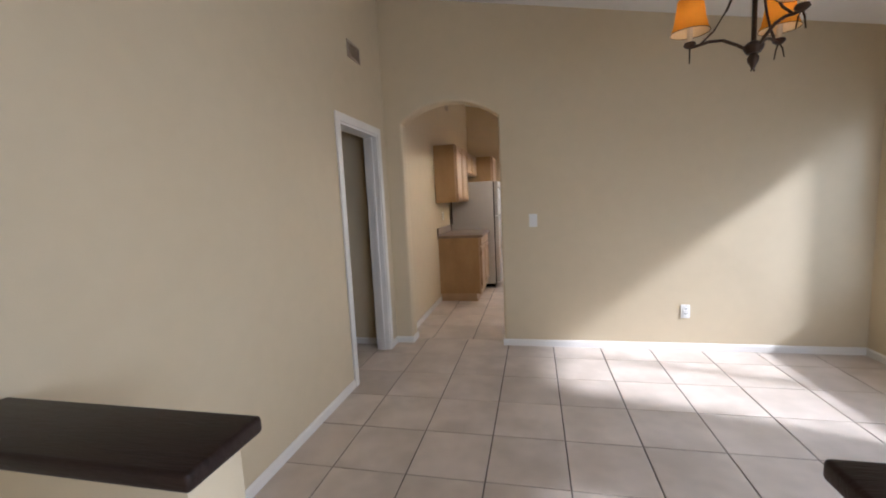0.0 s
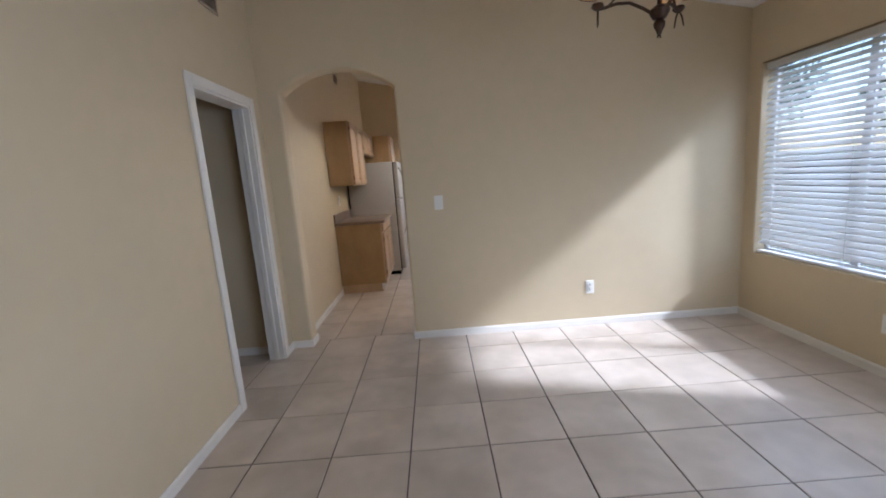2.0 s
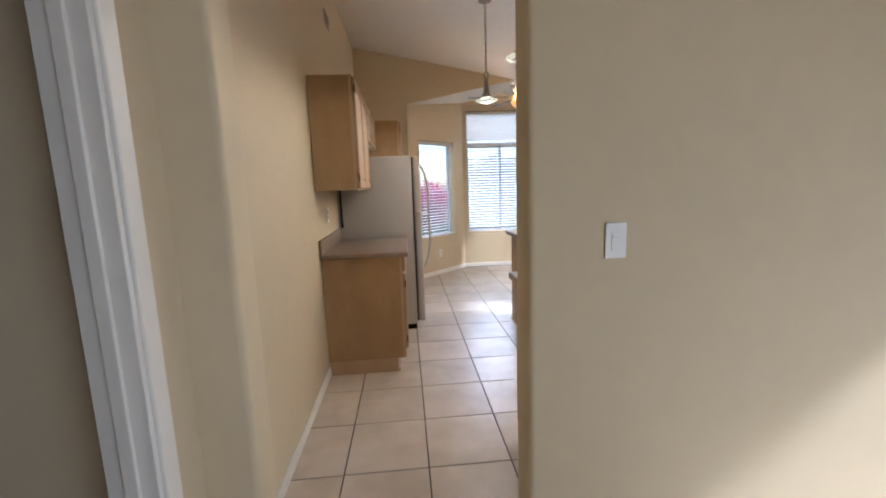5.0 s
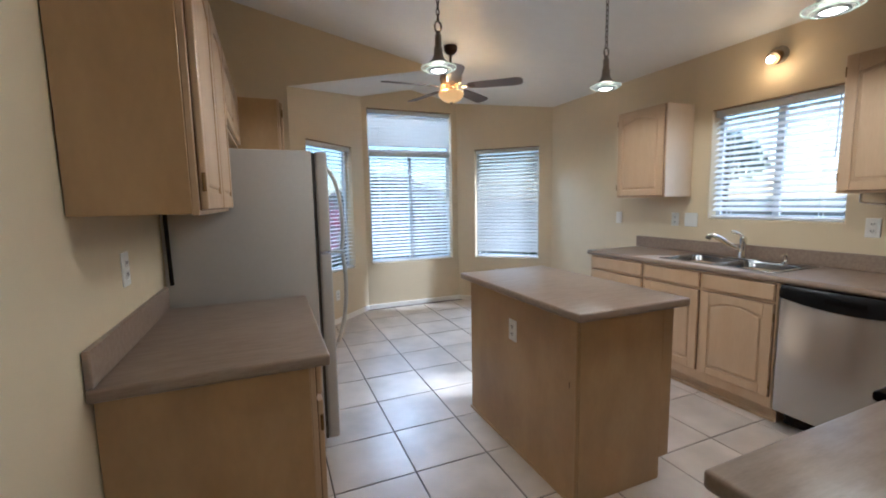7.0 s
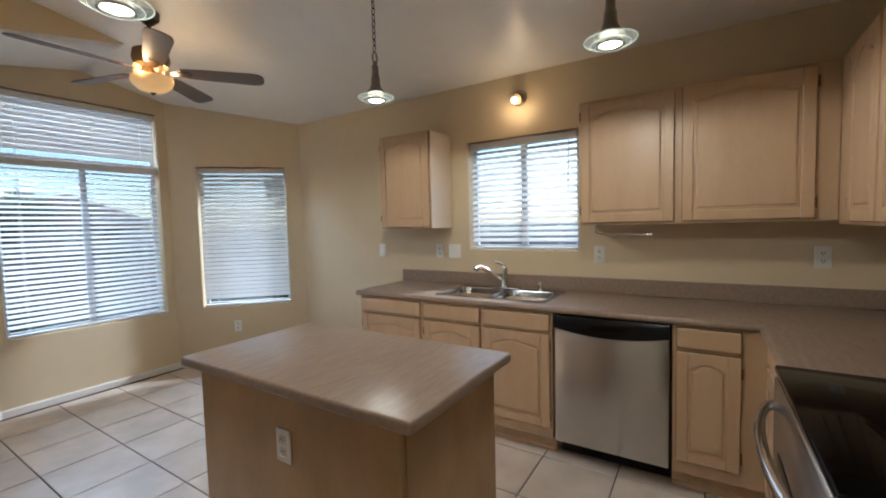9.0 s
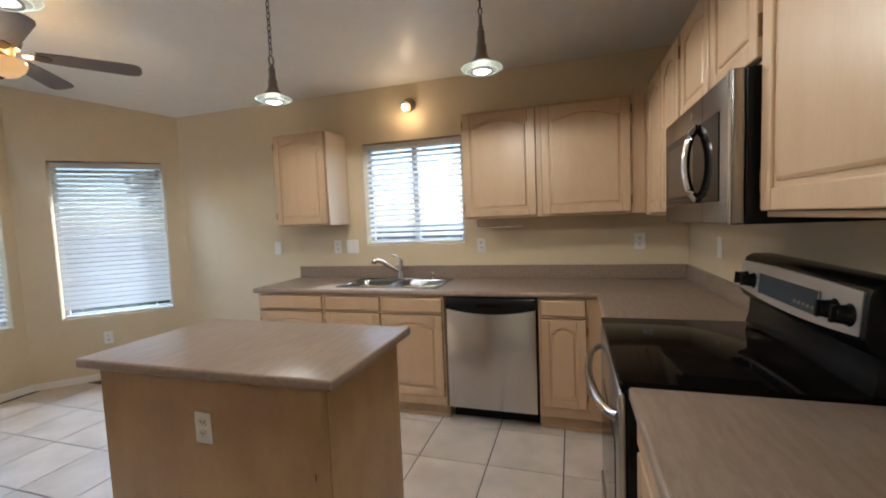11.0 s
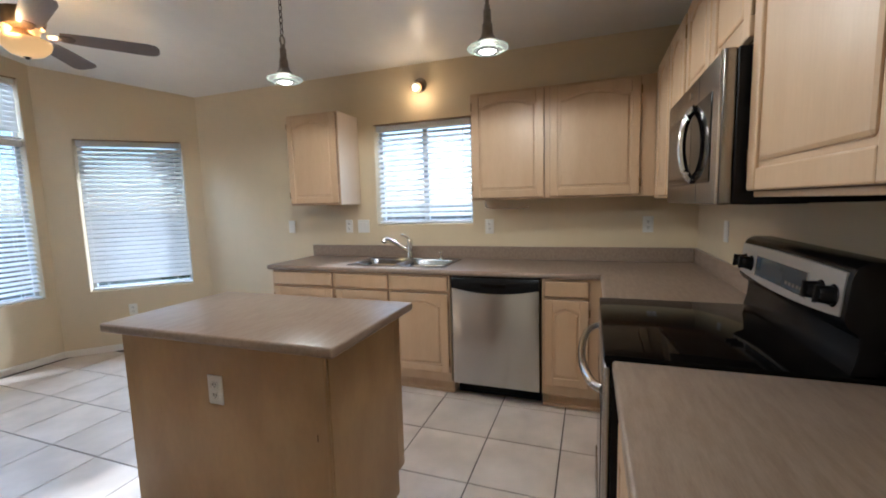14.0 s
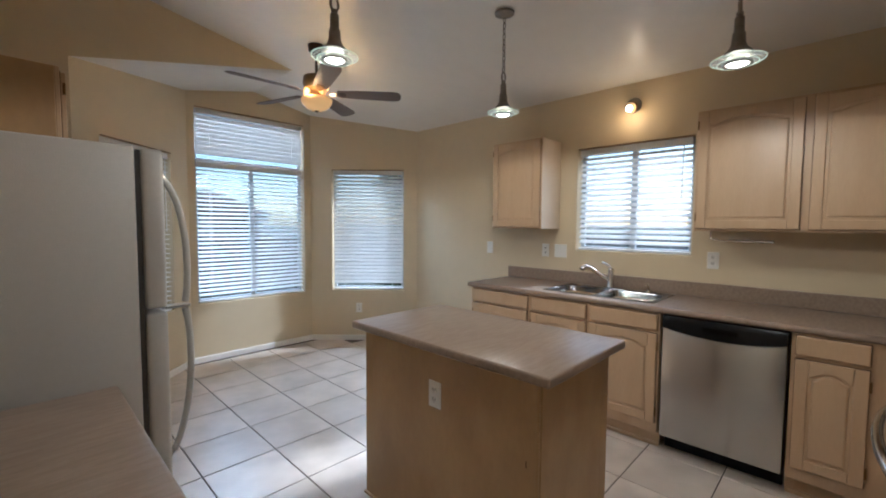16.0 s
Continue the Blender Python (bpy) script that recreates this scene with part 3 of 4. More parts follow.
    for zh in (0.075, h - 0.075):
        part("hinge", lathe([(0, -0.026), (0.0055, -0.026), (0.0055, 0.026), (0, 0.026)], 8, xh, -0.014, zh), M_HINGE, d, "antique brass hinge")
    return d


def put_drawer(parent, x, y, z, w, h):
    bm = box(0, -0.020, 0, w, 0, h, 0.006, 2)
    d = part("drawer_front", bm, M_MAPLE, parent)
    d.location = (x, y, z)
    # Dark rim painted in for the shadow gap round the drawer front
    part("back_edge", box(-0.003, -0.0030, -0.003, w + 0.003, 0.0008, h + 0.003), M_EDGE, d, "dark rim painting the shadow gap round the drawer front")
    return d


def base_unit(m, w, fronts, label, depth=0.60, group="base cabinets", ends=(True, True)):
    """fronts: rows of (x, width, has_drawer, hinge_left)."""
    u = thing("base_cabinet", m, label, "cabinet", group)
    part("body", box(0, -depth + 0.018, 0.105, w, -0.004, 0.874, 0.002), M_PANEL, u)
    part("face_frame", box(0.0005, -depth, 0.105, w - 0.0005, -depth + 0.0179, 0.874, 0.002), M_MAPLE, u)
    part("toe_kick", box(0, -depth + 0.065, 0, w, -0.02, 0.104), M_MAPLE, u)
    part("toe_trim", box(0.002, -depth + 0.048, 0.0, w - 0.002, -depth + 0.0645, 0.024, 0.005, 2), M_MAPLE, u)
    for x, fw, drawer, left in fronts:
        top = 0.742
        if drawer:
            put_drawer(u, x, -depth - 0.001, 0.764, fw, 0.098)
        else:
            top = 0.862
        put_door(u, x, -depth - 0.001, 0.175, fw, top - 0.175, 0.045, left)
    return u


def wall_unit(m, w, z0, z1, fronts, label, depth=0.31, group="wall cabinets", end=None):
    u = thing("wall_cabinet", m, label, "cabinet", group)
    part("body", box(0, -depth + 0.018, z0 + 0.004, w, -0.004, z1 - 0.004, 0.002), M_PANEL, u)
    part("face_frame", box(0.0005, -depth, z0, w - 0.0005, -depth + 0.0179, z1, 0.002), M_MAPLE, u)
    if end:
        part("end_panel", box(w + 0.0002, -depth + 0.002, z0 + 0.002, w + 0.005, -0.004, z1 - 0.002, 0.001), end, u, "pale glossy pickled end panel")
    for x, fw, left in fronts:
        put_door(u, x, -depth - 0.001, z0 + 0.016, fw, z1 - z0 - 0.032, 0.05 if z1 - z0 > 0.5 else 0.03, left)
    return u


# sink run, facing west: local x runs south
FACE_E = 0.605
SINK = lambda y: pose(KIT_R, y, 0, 0, 0, -90)
base_unit(SINK(7.315), 0.60, [(0.030, 0.545, True, True)], "pickled maple base cabinet with drawer at the counter end", FACE_E)
base_unit(SINK(6.714), 0.930, [(0.012, 0.440, True, True), (0.480, 0.436, True, False)], "pickled maple sink base cabinet with two arched doors", FACE_E)
base_unit(SINK(5.160), 0.394, [(0.020, 0.268, True, False)], "narrow pickled maple base cabinet beside the dishwasher", FACE_E)
wall_unit(SINK(7.315), 0.500, 1.385, 2.142, [(0.012, 0.476, True)], "pickled maple wall cabinet with a single arched door", 0.315, end=M_PALE)
wall_unit(SINK(5.692), 1.2065, 1.385, 2.142, [(0.014, 0.506, True), (0.560, 0.556, False)], "double pickled maple wall cabinet with arched doors", 0.315)

# range run, facing north: local x runs west
RANGE = lambda x: pose(x, ARCH_Y1, 0, 0, 0, 180)
base_unit(RANGE(1.815), 0.575, [(0.020, 0.535, True, True)], "pickled maple base cabinet between range and arch", 0.60)
base_unit(RANGE(3.2545), 0.6545, [(0.100, 0.520, True, True)], "pickled maple corner base cabinet", 0.60)
wall_unit(RANGE(1.820), 0.575, 1.368, 2.142, [(0.014, 0.547, True)], "pickled maple wall cabinet beside the microwave", 0.320)
wall_unit(RANGE(2.592), 0.770, 1.742, 2.142, [(0.014, 0.360, True), (0.392, 0.364, False)], "short pickled maple wall cabinet above the microwave", 0.320)
wall_unit(RANGE(3.5445), 0.9505, 1.368, 2.142, [(0.206, 0.345, True), (0.580, 0.345, False)], "pickled maple corner wall cabinet with arched doors", 0.320)

# west run, facing east: local x runs north
WEST = lambda y: pose(KIT_L, y, 0, 0, 0, 90)
base_unit(WEST(5.690), 0.870, [(0.018, 0.405, True, True), (0.446, 0.405, True, False)], "pickled maple base cabinet with a plain end panel beside the refrigerator", 0.575)
wall_unit(WEST(5.662), 0.905, 1.358, 2.130, [(0.014, 0.425, True), (0.462, 0.428, False)], "double pickled maple wall cabinet over the west counter", 0.295)
wall_unit(WEST(6.569), 1.050, 1.780, 2.130, [(0.014, 0.495, True), (0.535, 0.500, False)], "short pickled maple wall cabinet over the refrigerator", 0.295)
pantry = thing("pantry_cabinet", WEST(7.622), "tall pickled maple pantry cabinet behind the refrigerator", "cabinet")
part("body", box(0, -0.565, 0.105, 0.60, -0.004, 2.130, 0.002), M_PANEL, pantry)
part("face_frame", box(0.0005, -0.583, 0.105, 0.5995, -0.5652, 2.130, 0.002), M_MAPLE, pantry)
part("toe_kick", box(0, -0.52, 0, 0.60, -0.02, 0.104), M_PANEL, pantry)
put_door(pantry, 0.018, -0.584, 1.36, 0.564, 0.75, 0.05)
put_door(pantry, 0.018, -0.584, 0.175, 0.564, 1.16, 0.05)


# ---- counters ----
def counter_edge(points, z0=0.876, z1=0.914):
    return prism(points, "z", z0, z1, 0.009, 3)


# one continuous counter along the sink wall, with a cut-out for the sink, and round the corner to the range
SX0, SX1, SY0, SY1 = 3.325, 3.795, 5.850, 6.660
top = thing("worktop", pose(0, 0, 0), "taupe streaked laminate worktop turning the corner, with backsplash", "worktop")
bm = prism([(3.250, 7.345), (3.250, SY1 - 0.02), (SX0 + 0.02, SY1 - 0.02), (SX1 - 0.02, SY1 - 0.02), (KIT_R - 0.002, SY1 - 0.02), (KIT_R - 0.002, 7.345)], "z", 0.876, 0.914)
box(3.250, SY0 + 0.02, 0.876, SX0 + 0.02, SY1 - 0.02, 0.914, 0, 1, bm)
box(SX1 - 0.02, SY0 + 0.02, 0.876, KIT_R - 0.002, SY1 - 0.02, 0.914, 0, 1, bm)
prism([(3.250, SY0 + 0.02), (KIT_R - 0.002, SY0 + 0.02), (KIT_R - 0.002, ARCH_Y1 + 0.002), (2.600, ARCH_Y1 + 0.002), (2.600, 4.788), (3.250, 4.788)], "z", 0.876, 0.914, 0, 1, bm)
part("slab", bm, M_TOP, top)
nose = tube([(3.250, 7.345, 0.895), (3.250, 4.788, 0.895)], 0.0192, 12)
part("front_edge", nose, M_TOP, top, smooth=True)
part("front_edge", tube([(3.250, 4.788, 0.895), (2.600, 4.788, 0.895)], 0.0192, 12), M_TOP, top, smooth=True)
part("backsplash", box(KIT_R - 0.021, 4.190, 0.9145, KIT_R - 0.002, 7.345, 1.017, 0.004, 2), M_TOP, top)
part("backsplash", box(2.600, ARCH_Y1 + 0.002, 0.9145, KIT_R - 0.003, ARCH_Y1 + 0.021, 1.017, 0.004, 2), M_TOP, top)

top = thing("worktop", pose(0, 0, 0), "taupe laminate worktop between the range and the arch", "worktop")
part("slab", counter_edge([(1.208, ARCH_Y1 + 0.002), (1.818, ARCH_Y1 + 0.002), (1.818, 4.803), (1.208, 4.803)]), M_TOP, top, smooth=True)
part("backsplash", box(1.212, ARCH_Y1 + 0.002, 0.9145, 1.816, ARCH_Y1 + 0.021, 1.017, 0.004, 2), M_TOP, top)

top = thing("worktop", pose(0, 0, 0), "taupe laminate worktop beside the refrigerator with backsplash", "worktop")
part("slab", counter_edge([(KIT_L + 0.002, 5.650), (0.690, 5.650), (0.690, 6.572), (KIT_L + 0.002, 6.572)]), M_TOP, top, smooth=True)
part("backsplash", box(KIT_L + 0.002, 5.655, 0.9145, KIT_L + 0.021, 6.572, 1.017, 0.004, 2), M_TOP, top)

# island
isl = thing("kitchen_island", pose(0, 0, 0), "maple veneer kitchen island with a taupe laminate top", "island")
part("body", box(1.728, 5.722, 0.0, 2.250, 6.742, 0.874, 0.002), M_PANEL, isl)
part("corner_strip", box(1.724, 5.718, 0.0, 1.7385, 5.732, 0.874, 0.004, 2), M_PANEL, isl)
part("near_panel", box(1.739, 5.714, 0.0, 2.235, 5.7215, 0.874, 0.001), M_PANEL, isl)
part("near_panel", box(2.2355, 5.714, 0.11, 2.300, 5.7215, 0.874, 0.001), M_PANEL, isl)
part("face_frame", box(2.2505, 5.722, 0.11, 2.300, 6.742, 0.874, 0.002), M_MAPLE, isl)
part("chip", box(1.7255, 5.765, 0.545, 1.7277, 5.770, 0.572, 0.0005), M_EDGE, isl, "small dark chip in the veneer")
part("base_trim", box(1.716, 5.734, 0.0, 1.7275, 6.748, 0.014, 0.004, 2), M_PANEL, isl)
for k in range(2):
    for nm, z0, h in (("drawer", 0.764, 0.098), ("door", 0.175, 0.567)):
        if nm == "drawer":
            o = part("drawer_front", box(0, -0.020, 0, 0.47, 0, h, 0.006, 2), M_MAPLE, isl)
        else:
            put_door(isl, 2.301, 5.752 + 0.50 * k, z0, 0.47, h, 0.045, k == 0, 90)
            continue
        o.matrix_basis = pose(2.301, 5.752 + 0.50 * k, z0, 0, 0, 90)
part("top", counter_edge([(1.680, 5.655), (2.335, 5.655), (2.335, 6.800), (1.680, 6.800)]), M_TOP, isl, "taupe laminate top with rounded edge", smooth=True)


# ---- outlets and switches ----
def plate(m, kind, label, w=0.072, h=0.117):
    p = thing("wall_switch" if kind == "switch" else "wall_outlet", m, label, "switch" if kind == "switch" else "outlet", "wall plates")
    part("cover_plate", box(-w / 2, -0.007, -h / 2, w / 2, -0.0005, h / 2, 0.003, 2), M_WHITE, p)
    n = max(1, round(w / 0.06))
    for k in range(n):
        cx = (k - (n - 1) / 2) * 0.046
        if kind == "switch":
            part("rocker", box(cx - 0.016, -0.0095, -0.033, cx + 0.016, -0.0071, 0.033, 0.001), M_WHITE, p)
        elif kind == "dimmer":
            part("slider", box(cx - 0.004, -0.013, -0.005, cx + 0.004, -0.0071, 0.025, 0.001), M_SLOT, p)
        elif kind == "blank":
            pass
        else:
            for dz in (-0.021, 0.021):
                part("receptacle", box(cx - 0.016, -0.009, dz - 0.014, cx + 0.016, -0.0071, dz + 0.014, 0.004, 2), M_WHITE, p)
                part("ground_hole", lathe([(0, 0), (0.0028, 0), (0.0028, 0.0008), (0, 0.0008)], 10), M_SLOT, p).matrix_basis = pose(cx, -0.0089, dz - 0.008, 90, 0, 0)
                for dx in (-0.006, 0.006):
                    part("slot", box(cx + dx - 0.0019, -0.0097, dz - 0.003, cx + dx + 0.0019, -0.0089, dz + 0.008), M_SLOT, p)
    return p


SOUTH = lambda x, z, y=ARCH_Y0: pose(x, y, z, 0, 0, 0)
sw = plate(SOUTH(1.362, 1.173), "switch", "white dimmer switch plate on the tan wall")
part("slider", box(-0.013, -0.015, 0.010, 0.013, -0.0096, 0.019, 0.001), M_WHITE, sw)
plate(SOUTH(2.619, 0.346), "outlet", "white duplex outlet low on the tan wall")
plate(pose(DIN_R, 2.795, 0.325, 0, 0, -90), "outlet", "white duplex outlet below the dining window")
EAST = lambda y, z: pose(KIT_R, y, z, 0, 0, -90)
plate(EAST(7.585, 1.188), "switch", "white switch plate near the nook")
plate(EAST(6.945, 1.189), "outlet", "white duplex outlet near the sink window")
plate(EAST(6.796, 1.189), "switch", "white double switch plate beside the sink window", 0.118)
plate(EAST(5.636, 1.178), "outlet", "white duplex outlet under the wall cabinet")
plate(EAST(4.480, 1.184), "outlet", "white duplex outlet in the counter corner")
plate(pose(3.221, ARCH_Y1, 1.178, 0, 0, 180), "switch", "white switch plate behind the range counter")
plate(pose(KIT_L, 6.07, 1.173, 0, 0, 90), "outlet", "white duplex outlet above the west counter")
plate(pose(1.728, 6.229, 0.680, 0, 0, -90), "outlet", "white duplex outlet on the island side")
plate(pose(3.364, 9.196, 0.40, 0, 0, -45), "outlet", "white duplex outlet low on the bay wall")
plate(pose(1.21, 9.145, 0.33, 0, 0, 45), "outlet", "white duplex outlet low beside the bay window")


# ---- sink and faucet ----
snk = thing("kitchen_sink", pose(0, 0, 0), "double bowl stainless steel drop-in sink", "sink")
def bowl(y0, y1):
    own = bmesh.new()
    x0, x1 = SX0 + 0.035, SX1 - 0.085
    rings = []
    for inset, z, r in ((0.0, 0.9185, 0.055), (0.006, 0.908, 0.055), (0.012, 0.79, 0.055), (0.03, 0.755, 0.05), (0.10, 0.748, 0.03)):
        ring = []
        for cx, cy, a0 in ((x1 - r - inset, y1 - r - inset, 0), (x0 + r + inset, y1 - r - inset, 90), (x0 + r + inset, y0 + r + inset, 180), (x1 - r - inset, y0 + r + inset, 270)):
            for k in range(5):
                a = radians(a0 + k * 22.5)
                ring.append(own.verts.new((cx + r * math.cos(a), cy + r * math.sin(a), z)))
        rings.append(ring)
    for lo, hi in zip(rings, rings[1:]):
        for k in range(20):
            own.faces.new((lo[k], lo[(k + 1) % 20], hi[(k + 1) % 20], hi[k]))
    own.faces.new(rings[-1])
    return own
ym = (SY0 + SY1) / 2
bowls = [(SY0 + 0.03, ym - 0.014), (ym + 0.014, SY1 - 0.03)]
for y0, y1 in bowls:
    part("bowl", bowl(y0, y1), M_BASIN, snk, smooth=True)
    part("drain", lathe([(0, 0.002), (0.026, 0.002), (0.042, 0.005), (0.044, 0.0)], 20, (SX0 + SX1 - 0.05) / 2, (y0 + y1) / 2, 0.749), M_CHROME, snk, smooth=True)
bx0, bx1 = SX0 + 0.033, SX1 - 0.083
bm = box(SX0, SY0, 0.9145, bx0, SY1, 0.9195, 0.002)
box(bx1, SY0, 0.9145, SX1, SY1, 0.9195, 0.002, 1, bm)
box(bx0 - 0.001, SY0, 0.9145, bx1 + 0.001, bowls[0][0] + 0.002, 0.9193, 0.002, 1, bm)
box(bx0 - 0.001, bowls[0][1] - 0.002, 0.9145, bx1 + 0.001, bowls[1][0] + 0.002, 0.9193, 0.002, 1, bm)
box(bx0 - 0.001, bowls[1][1] - 0.002, 0.9145, bx1 + 0.001, SY1, 0.9193, 0.002, 1, bm)
part("rim", bm, M_BASIN, snk, smooth=True)

fau = thing("kitchen_faucet", pose(3.752, 6.300, 0.9197), "chrome single lever pull-out kitchen faucet on the sink", "faucet")
part("deck_plate", box(-0.028, -0.12, 0, 0.028, 0.12, 0.008, 0.004, 2), M_CHROME, fau, smooth=True)
part("body", lathe([(0, 0), (0.028, 0), (0.028, 0.01), (0.023, 0.03), (0.022, 0.11), (0.025, 0.135), (0.017, 0.155), (0, 0.158)], 20, 0, 0, 0.008), M_CHROME, fau, smooth=True)
part("spout", tube([(0, 0, 0.055), (-0.02, 0.03, 0.078), (-0.058, 0.090, 0.122)], 0.0145, 12), M_CHROME, fau, smooth=True)
sp = part("spray_head", tube([(-0.058, 0.090, 0.122), (-0.064, 0.099, 0.129), (-0.086, 0.133, 0.155), (-0.102, 0.158, 0.168), (-0.112, 0.174, 0.164), (-0.118, 0.183, 0.150)], 0.0185, 14, None, 1.2), M_CHROME, fau, "chrome pull-out spray head", smooth=True)
part("nozzle", tube([(-0.118, 0.183, 0.150), (-0.1205, 0.187, 0.141)], 0.0195, 14), M_SLOT, sp, "dark rubber nozzle", smooth=True)
part("lever", tube(curve_points((0, 0, 0.155), (-0.004, 0.004, 0.172), (-0.016, 0.024, 0.190), (-0.040, 0.062, 0.204)), 0.010, 10), M_CHROME, fau, smooth=True)
soap = thing("soap_dispenser", pose(3.752, 6.02, 0.9197), "small chrome soap dispenser on the sink rim", "dispenser")
part("base", lathe([(0, 0), (0.020, 0), (0.018, 0.012), (0.009, 0.016), (0.009, 0.05), (0.012, 0.055), (0, 0.07)], 16), M_CHROME, soap, smooth=True)
part("nozzle", tube([(0, 0, 0.058), (-0.03, 0.0, 0.062), (-0.05, 0, 0.054)], 0.005, 8), M_CHROME, soap, smooth=True)

# towel bar below the wall cabinet
bar = thing("paper_towel_holder", pose(3.62, 5.60, 1.384), "thin chrome towel bar under the wall cabinet", "towel holder")
part("bracket", box(-0.010, 0.004, -0.052, 0.010, 0.012, -0.001, 0.003, 2), M_CHROME, bar)
part("rod", tube(curve_points((0, 0.008, -0.046), (0, -0.01, -0.062), (0, -0.06, -0.060), (0, -0.305, -0.062), 12), 0.006, 8), M_CHROME, bar, smooth=True)
part("knob", lathe([(0, -0.009), (0.009, -0.005), (0.009, 0.005), (0, 0.009)], 10, 0, -0.308, -0.060), M_CHROME, bar, smooth=True)

# ---- dishwasher ----
dw = thing("dishwasher", pose(KIT_R, 5.770, 0, 0, 0, -90), "stainless dishwasher with a black control strip under the worktop", "dishwasher")
part("tub", box(0.004, -0.595, 0.10, 0.602, -0.01, 0.872), M_BLACK, dw)
part("kick_plate", box(0.006, -0.500, 0.0, 0.600, -0.48, 0.099), M_BLACK, dw)
part("door_panel", box(0.008, -0.632, 0.118, 0.598, -0.596, 0.801, 0.004, 2), M_STEEL, dw, "brushed stainless steel door", smooth=True)
own = bmesh.new()
rows = []
for k in range(17):
    u = k / 16
    x = 0.008 + 0.59 * u
    low = 0.800 - 0.034 * (1 - (2 * u - 1) ** 2)
    rows.append([own.verts.new((x, y, z)) for y, z in ((-0.596, low), (-0.640, low), (-0.644, 0.84), (-0.630, 0.870), (-0.596, 0.870))])
for a, b in zip(rows, rows[1:]):
    for i in range(5):
        own.faces.new((a[i], a[(i + 1) % 5], b[(i + 1) % 5], b[i]))
own.faces.new(rows[0])
own.faces.new(rows[-1])
ctl = part("control_panel", own, M_BLACK, dw, "black plastic control strip", smooth=True)
part("pocket_handle", box(0.22, -0.652, 0.812, 0.39, -0.6435, 0.836, 0.004, 2), M_BGLASS, ctl)

# ---- range ----
rng = thing("electric_range", pose(2.592, ARCH_Y1, 0, 0, 0, 180), "freestanding stainless electric range with black glass cooktop", "range")
W = 0.762
part("body", box(0, -0.640, 0.03, W, -0.012, 0.896, 0.003), M_BLACK, rng)
part("cooktop", box(-0.004, -0.661, 0.8965, W + 0.004, -0.013, 0.921, 0.007, 3), M_BGLASS, rng, "glossy black glass cooktop", smooth=True)
part("oven_door", box(0.004, -0.662, 0.205, W - 0.004, -0.6405, 0.885, 0.008, 3), M_STEEL, rng, "brushed stainless oven door", smooth=True)
part("oven_window", box(0.12, -0.6645, 0.36, W - 0.12, -0.6622, 0.68, 0.001), M_BGLASS, rng)
hb = curve_points((0.04, -0.662, 0.80), (0.08, -0.75, 0.80), (W - 0.08, -0.75, 0.80), (W - 0.04, -0.662, 0.80), 16)
part("handle", tube(hb, 0.015, 12), M_CHROME, rng, "curved stainless oven handle", smooth=True)
part("drawer", box(0.004, -0.668, 0.05, W - 0.004, -0.6405, 0.198, 0.006, 2), M_STEEL, rng, smooth=True)
part("backguard", prism([(-0.012, 0.9215), (-0.100, 0.9215), (-0.088, 0.965), (-0.084, 1.022), (-0.108, 1.040), (-0.118, 1.062), (-0.108, 1.168), (-0.096, 1.196), (-0.074, 1.207), (-0.012, 1.207)], "x", 0, W, 0.006, 2), M_BLACK, rng, smooth=True)
own = bmesh.new()
fr = []
for k in range(13):
    u = k / 12
    dip = 0.018 * (1 - (2 * u - 1) ** 2)
    x = 0.018 + (W - 0.036) * u
    fr.append([own.verts.new((x, y, z)) for y, z in ((-0.1205, 1.068 - dip), (-0.1105, 1.178 + dip * 0.3), (-0.099, 1.178 + dip * 0.3), (-0.106, 1.068 - dip))])
for a, b in zip(fr, fr[1:]):
    for i in range(4):
        own.faces.new((a[i], a[(i + 1) % 4], b[(i + 1) % 4], b[i]))
own.faces.new(fr[0])
own.faces.new(fr[-1])
ctl = part("control_panel", own, M_SATIN, rng, "curved stainless control panel", smooth=True)
TILT = math.degrees(math.atan2(0.010, 0.110))
dsp = part("display", box(-0.190, -0.004, -0.036, 0.190, 0.004, 0.036, 0.003, 2), M_DISPLAY, ctl)
dsp.matrix_basis = pose(W / 2, -0.1165, 1.112, -TILT, 0, 0)
for x in (-0.1925, 0.1895):
    part("display_edge", box(x, -0.0055, -0.038, x + 0.004, 0.004, 0.038, 0.001), M_CHROME, dsp, "bright steel display edge")
for k in range(5):
    part("button", box(0.060 + 0.025 * k, -0.0052, -0.020, 0.076 + 0.025 * k, -0.0042, -0.010, 0.0003), M_NICKEL, dsp)
for x in (0.060, 0.125, W - 0.125, W - 0.060):
    bm = lathe([(0, 0.034), (0.017, 0.034), (0.022, 0.029), (0.026, 0.004), (0.031, 0.0), (0, 0.0)], 18)
    box(-0.005, -0.023, 0.031, 0.005, 0.023, 0.041, 0.001, 1, bm)
    k = part("knob", bm, M_BLACK, ctl, "black control knob", smooth=True)
    k.matrix_basis = pose(x, -0.1155, 1.112, 90 - TILT, 0, 0)

# ---- microwave ----
mw = thing("microwave_oven", pose(2.586, ARCH_Y1, 0, 0, 0, 180), "over-range stainless microwave hung under the wall cabinet", "microwave")
part("body", box(0, -0.363, 1.350, 0.758, -0.003, 1.738, 0.003), M_BLACK, mw)
part("front_frame", box(0, -0.394, 1.350, 0.758, -0.3635, 1.738, 0.006, 3), M_STEEL_DARK, mw, "brushed stainless front", smooth=True)
part("door_glass", box(0.030, -0.3965, 1.412, 0.668, -0.3938, 1.655, 0.001), M_BGLASS, mw)
part("window_mesh", box(0.075, -0.3972, 1.440, 0.430, -0.3966, 1.628), M_MESH, mw, "brown perforated window")
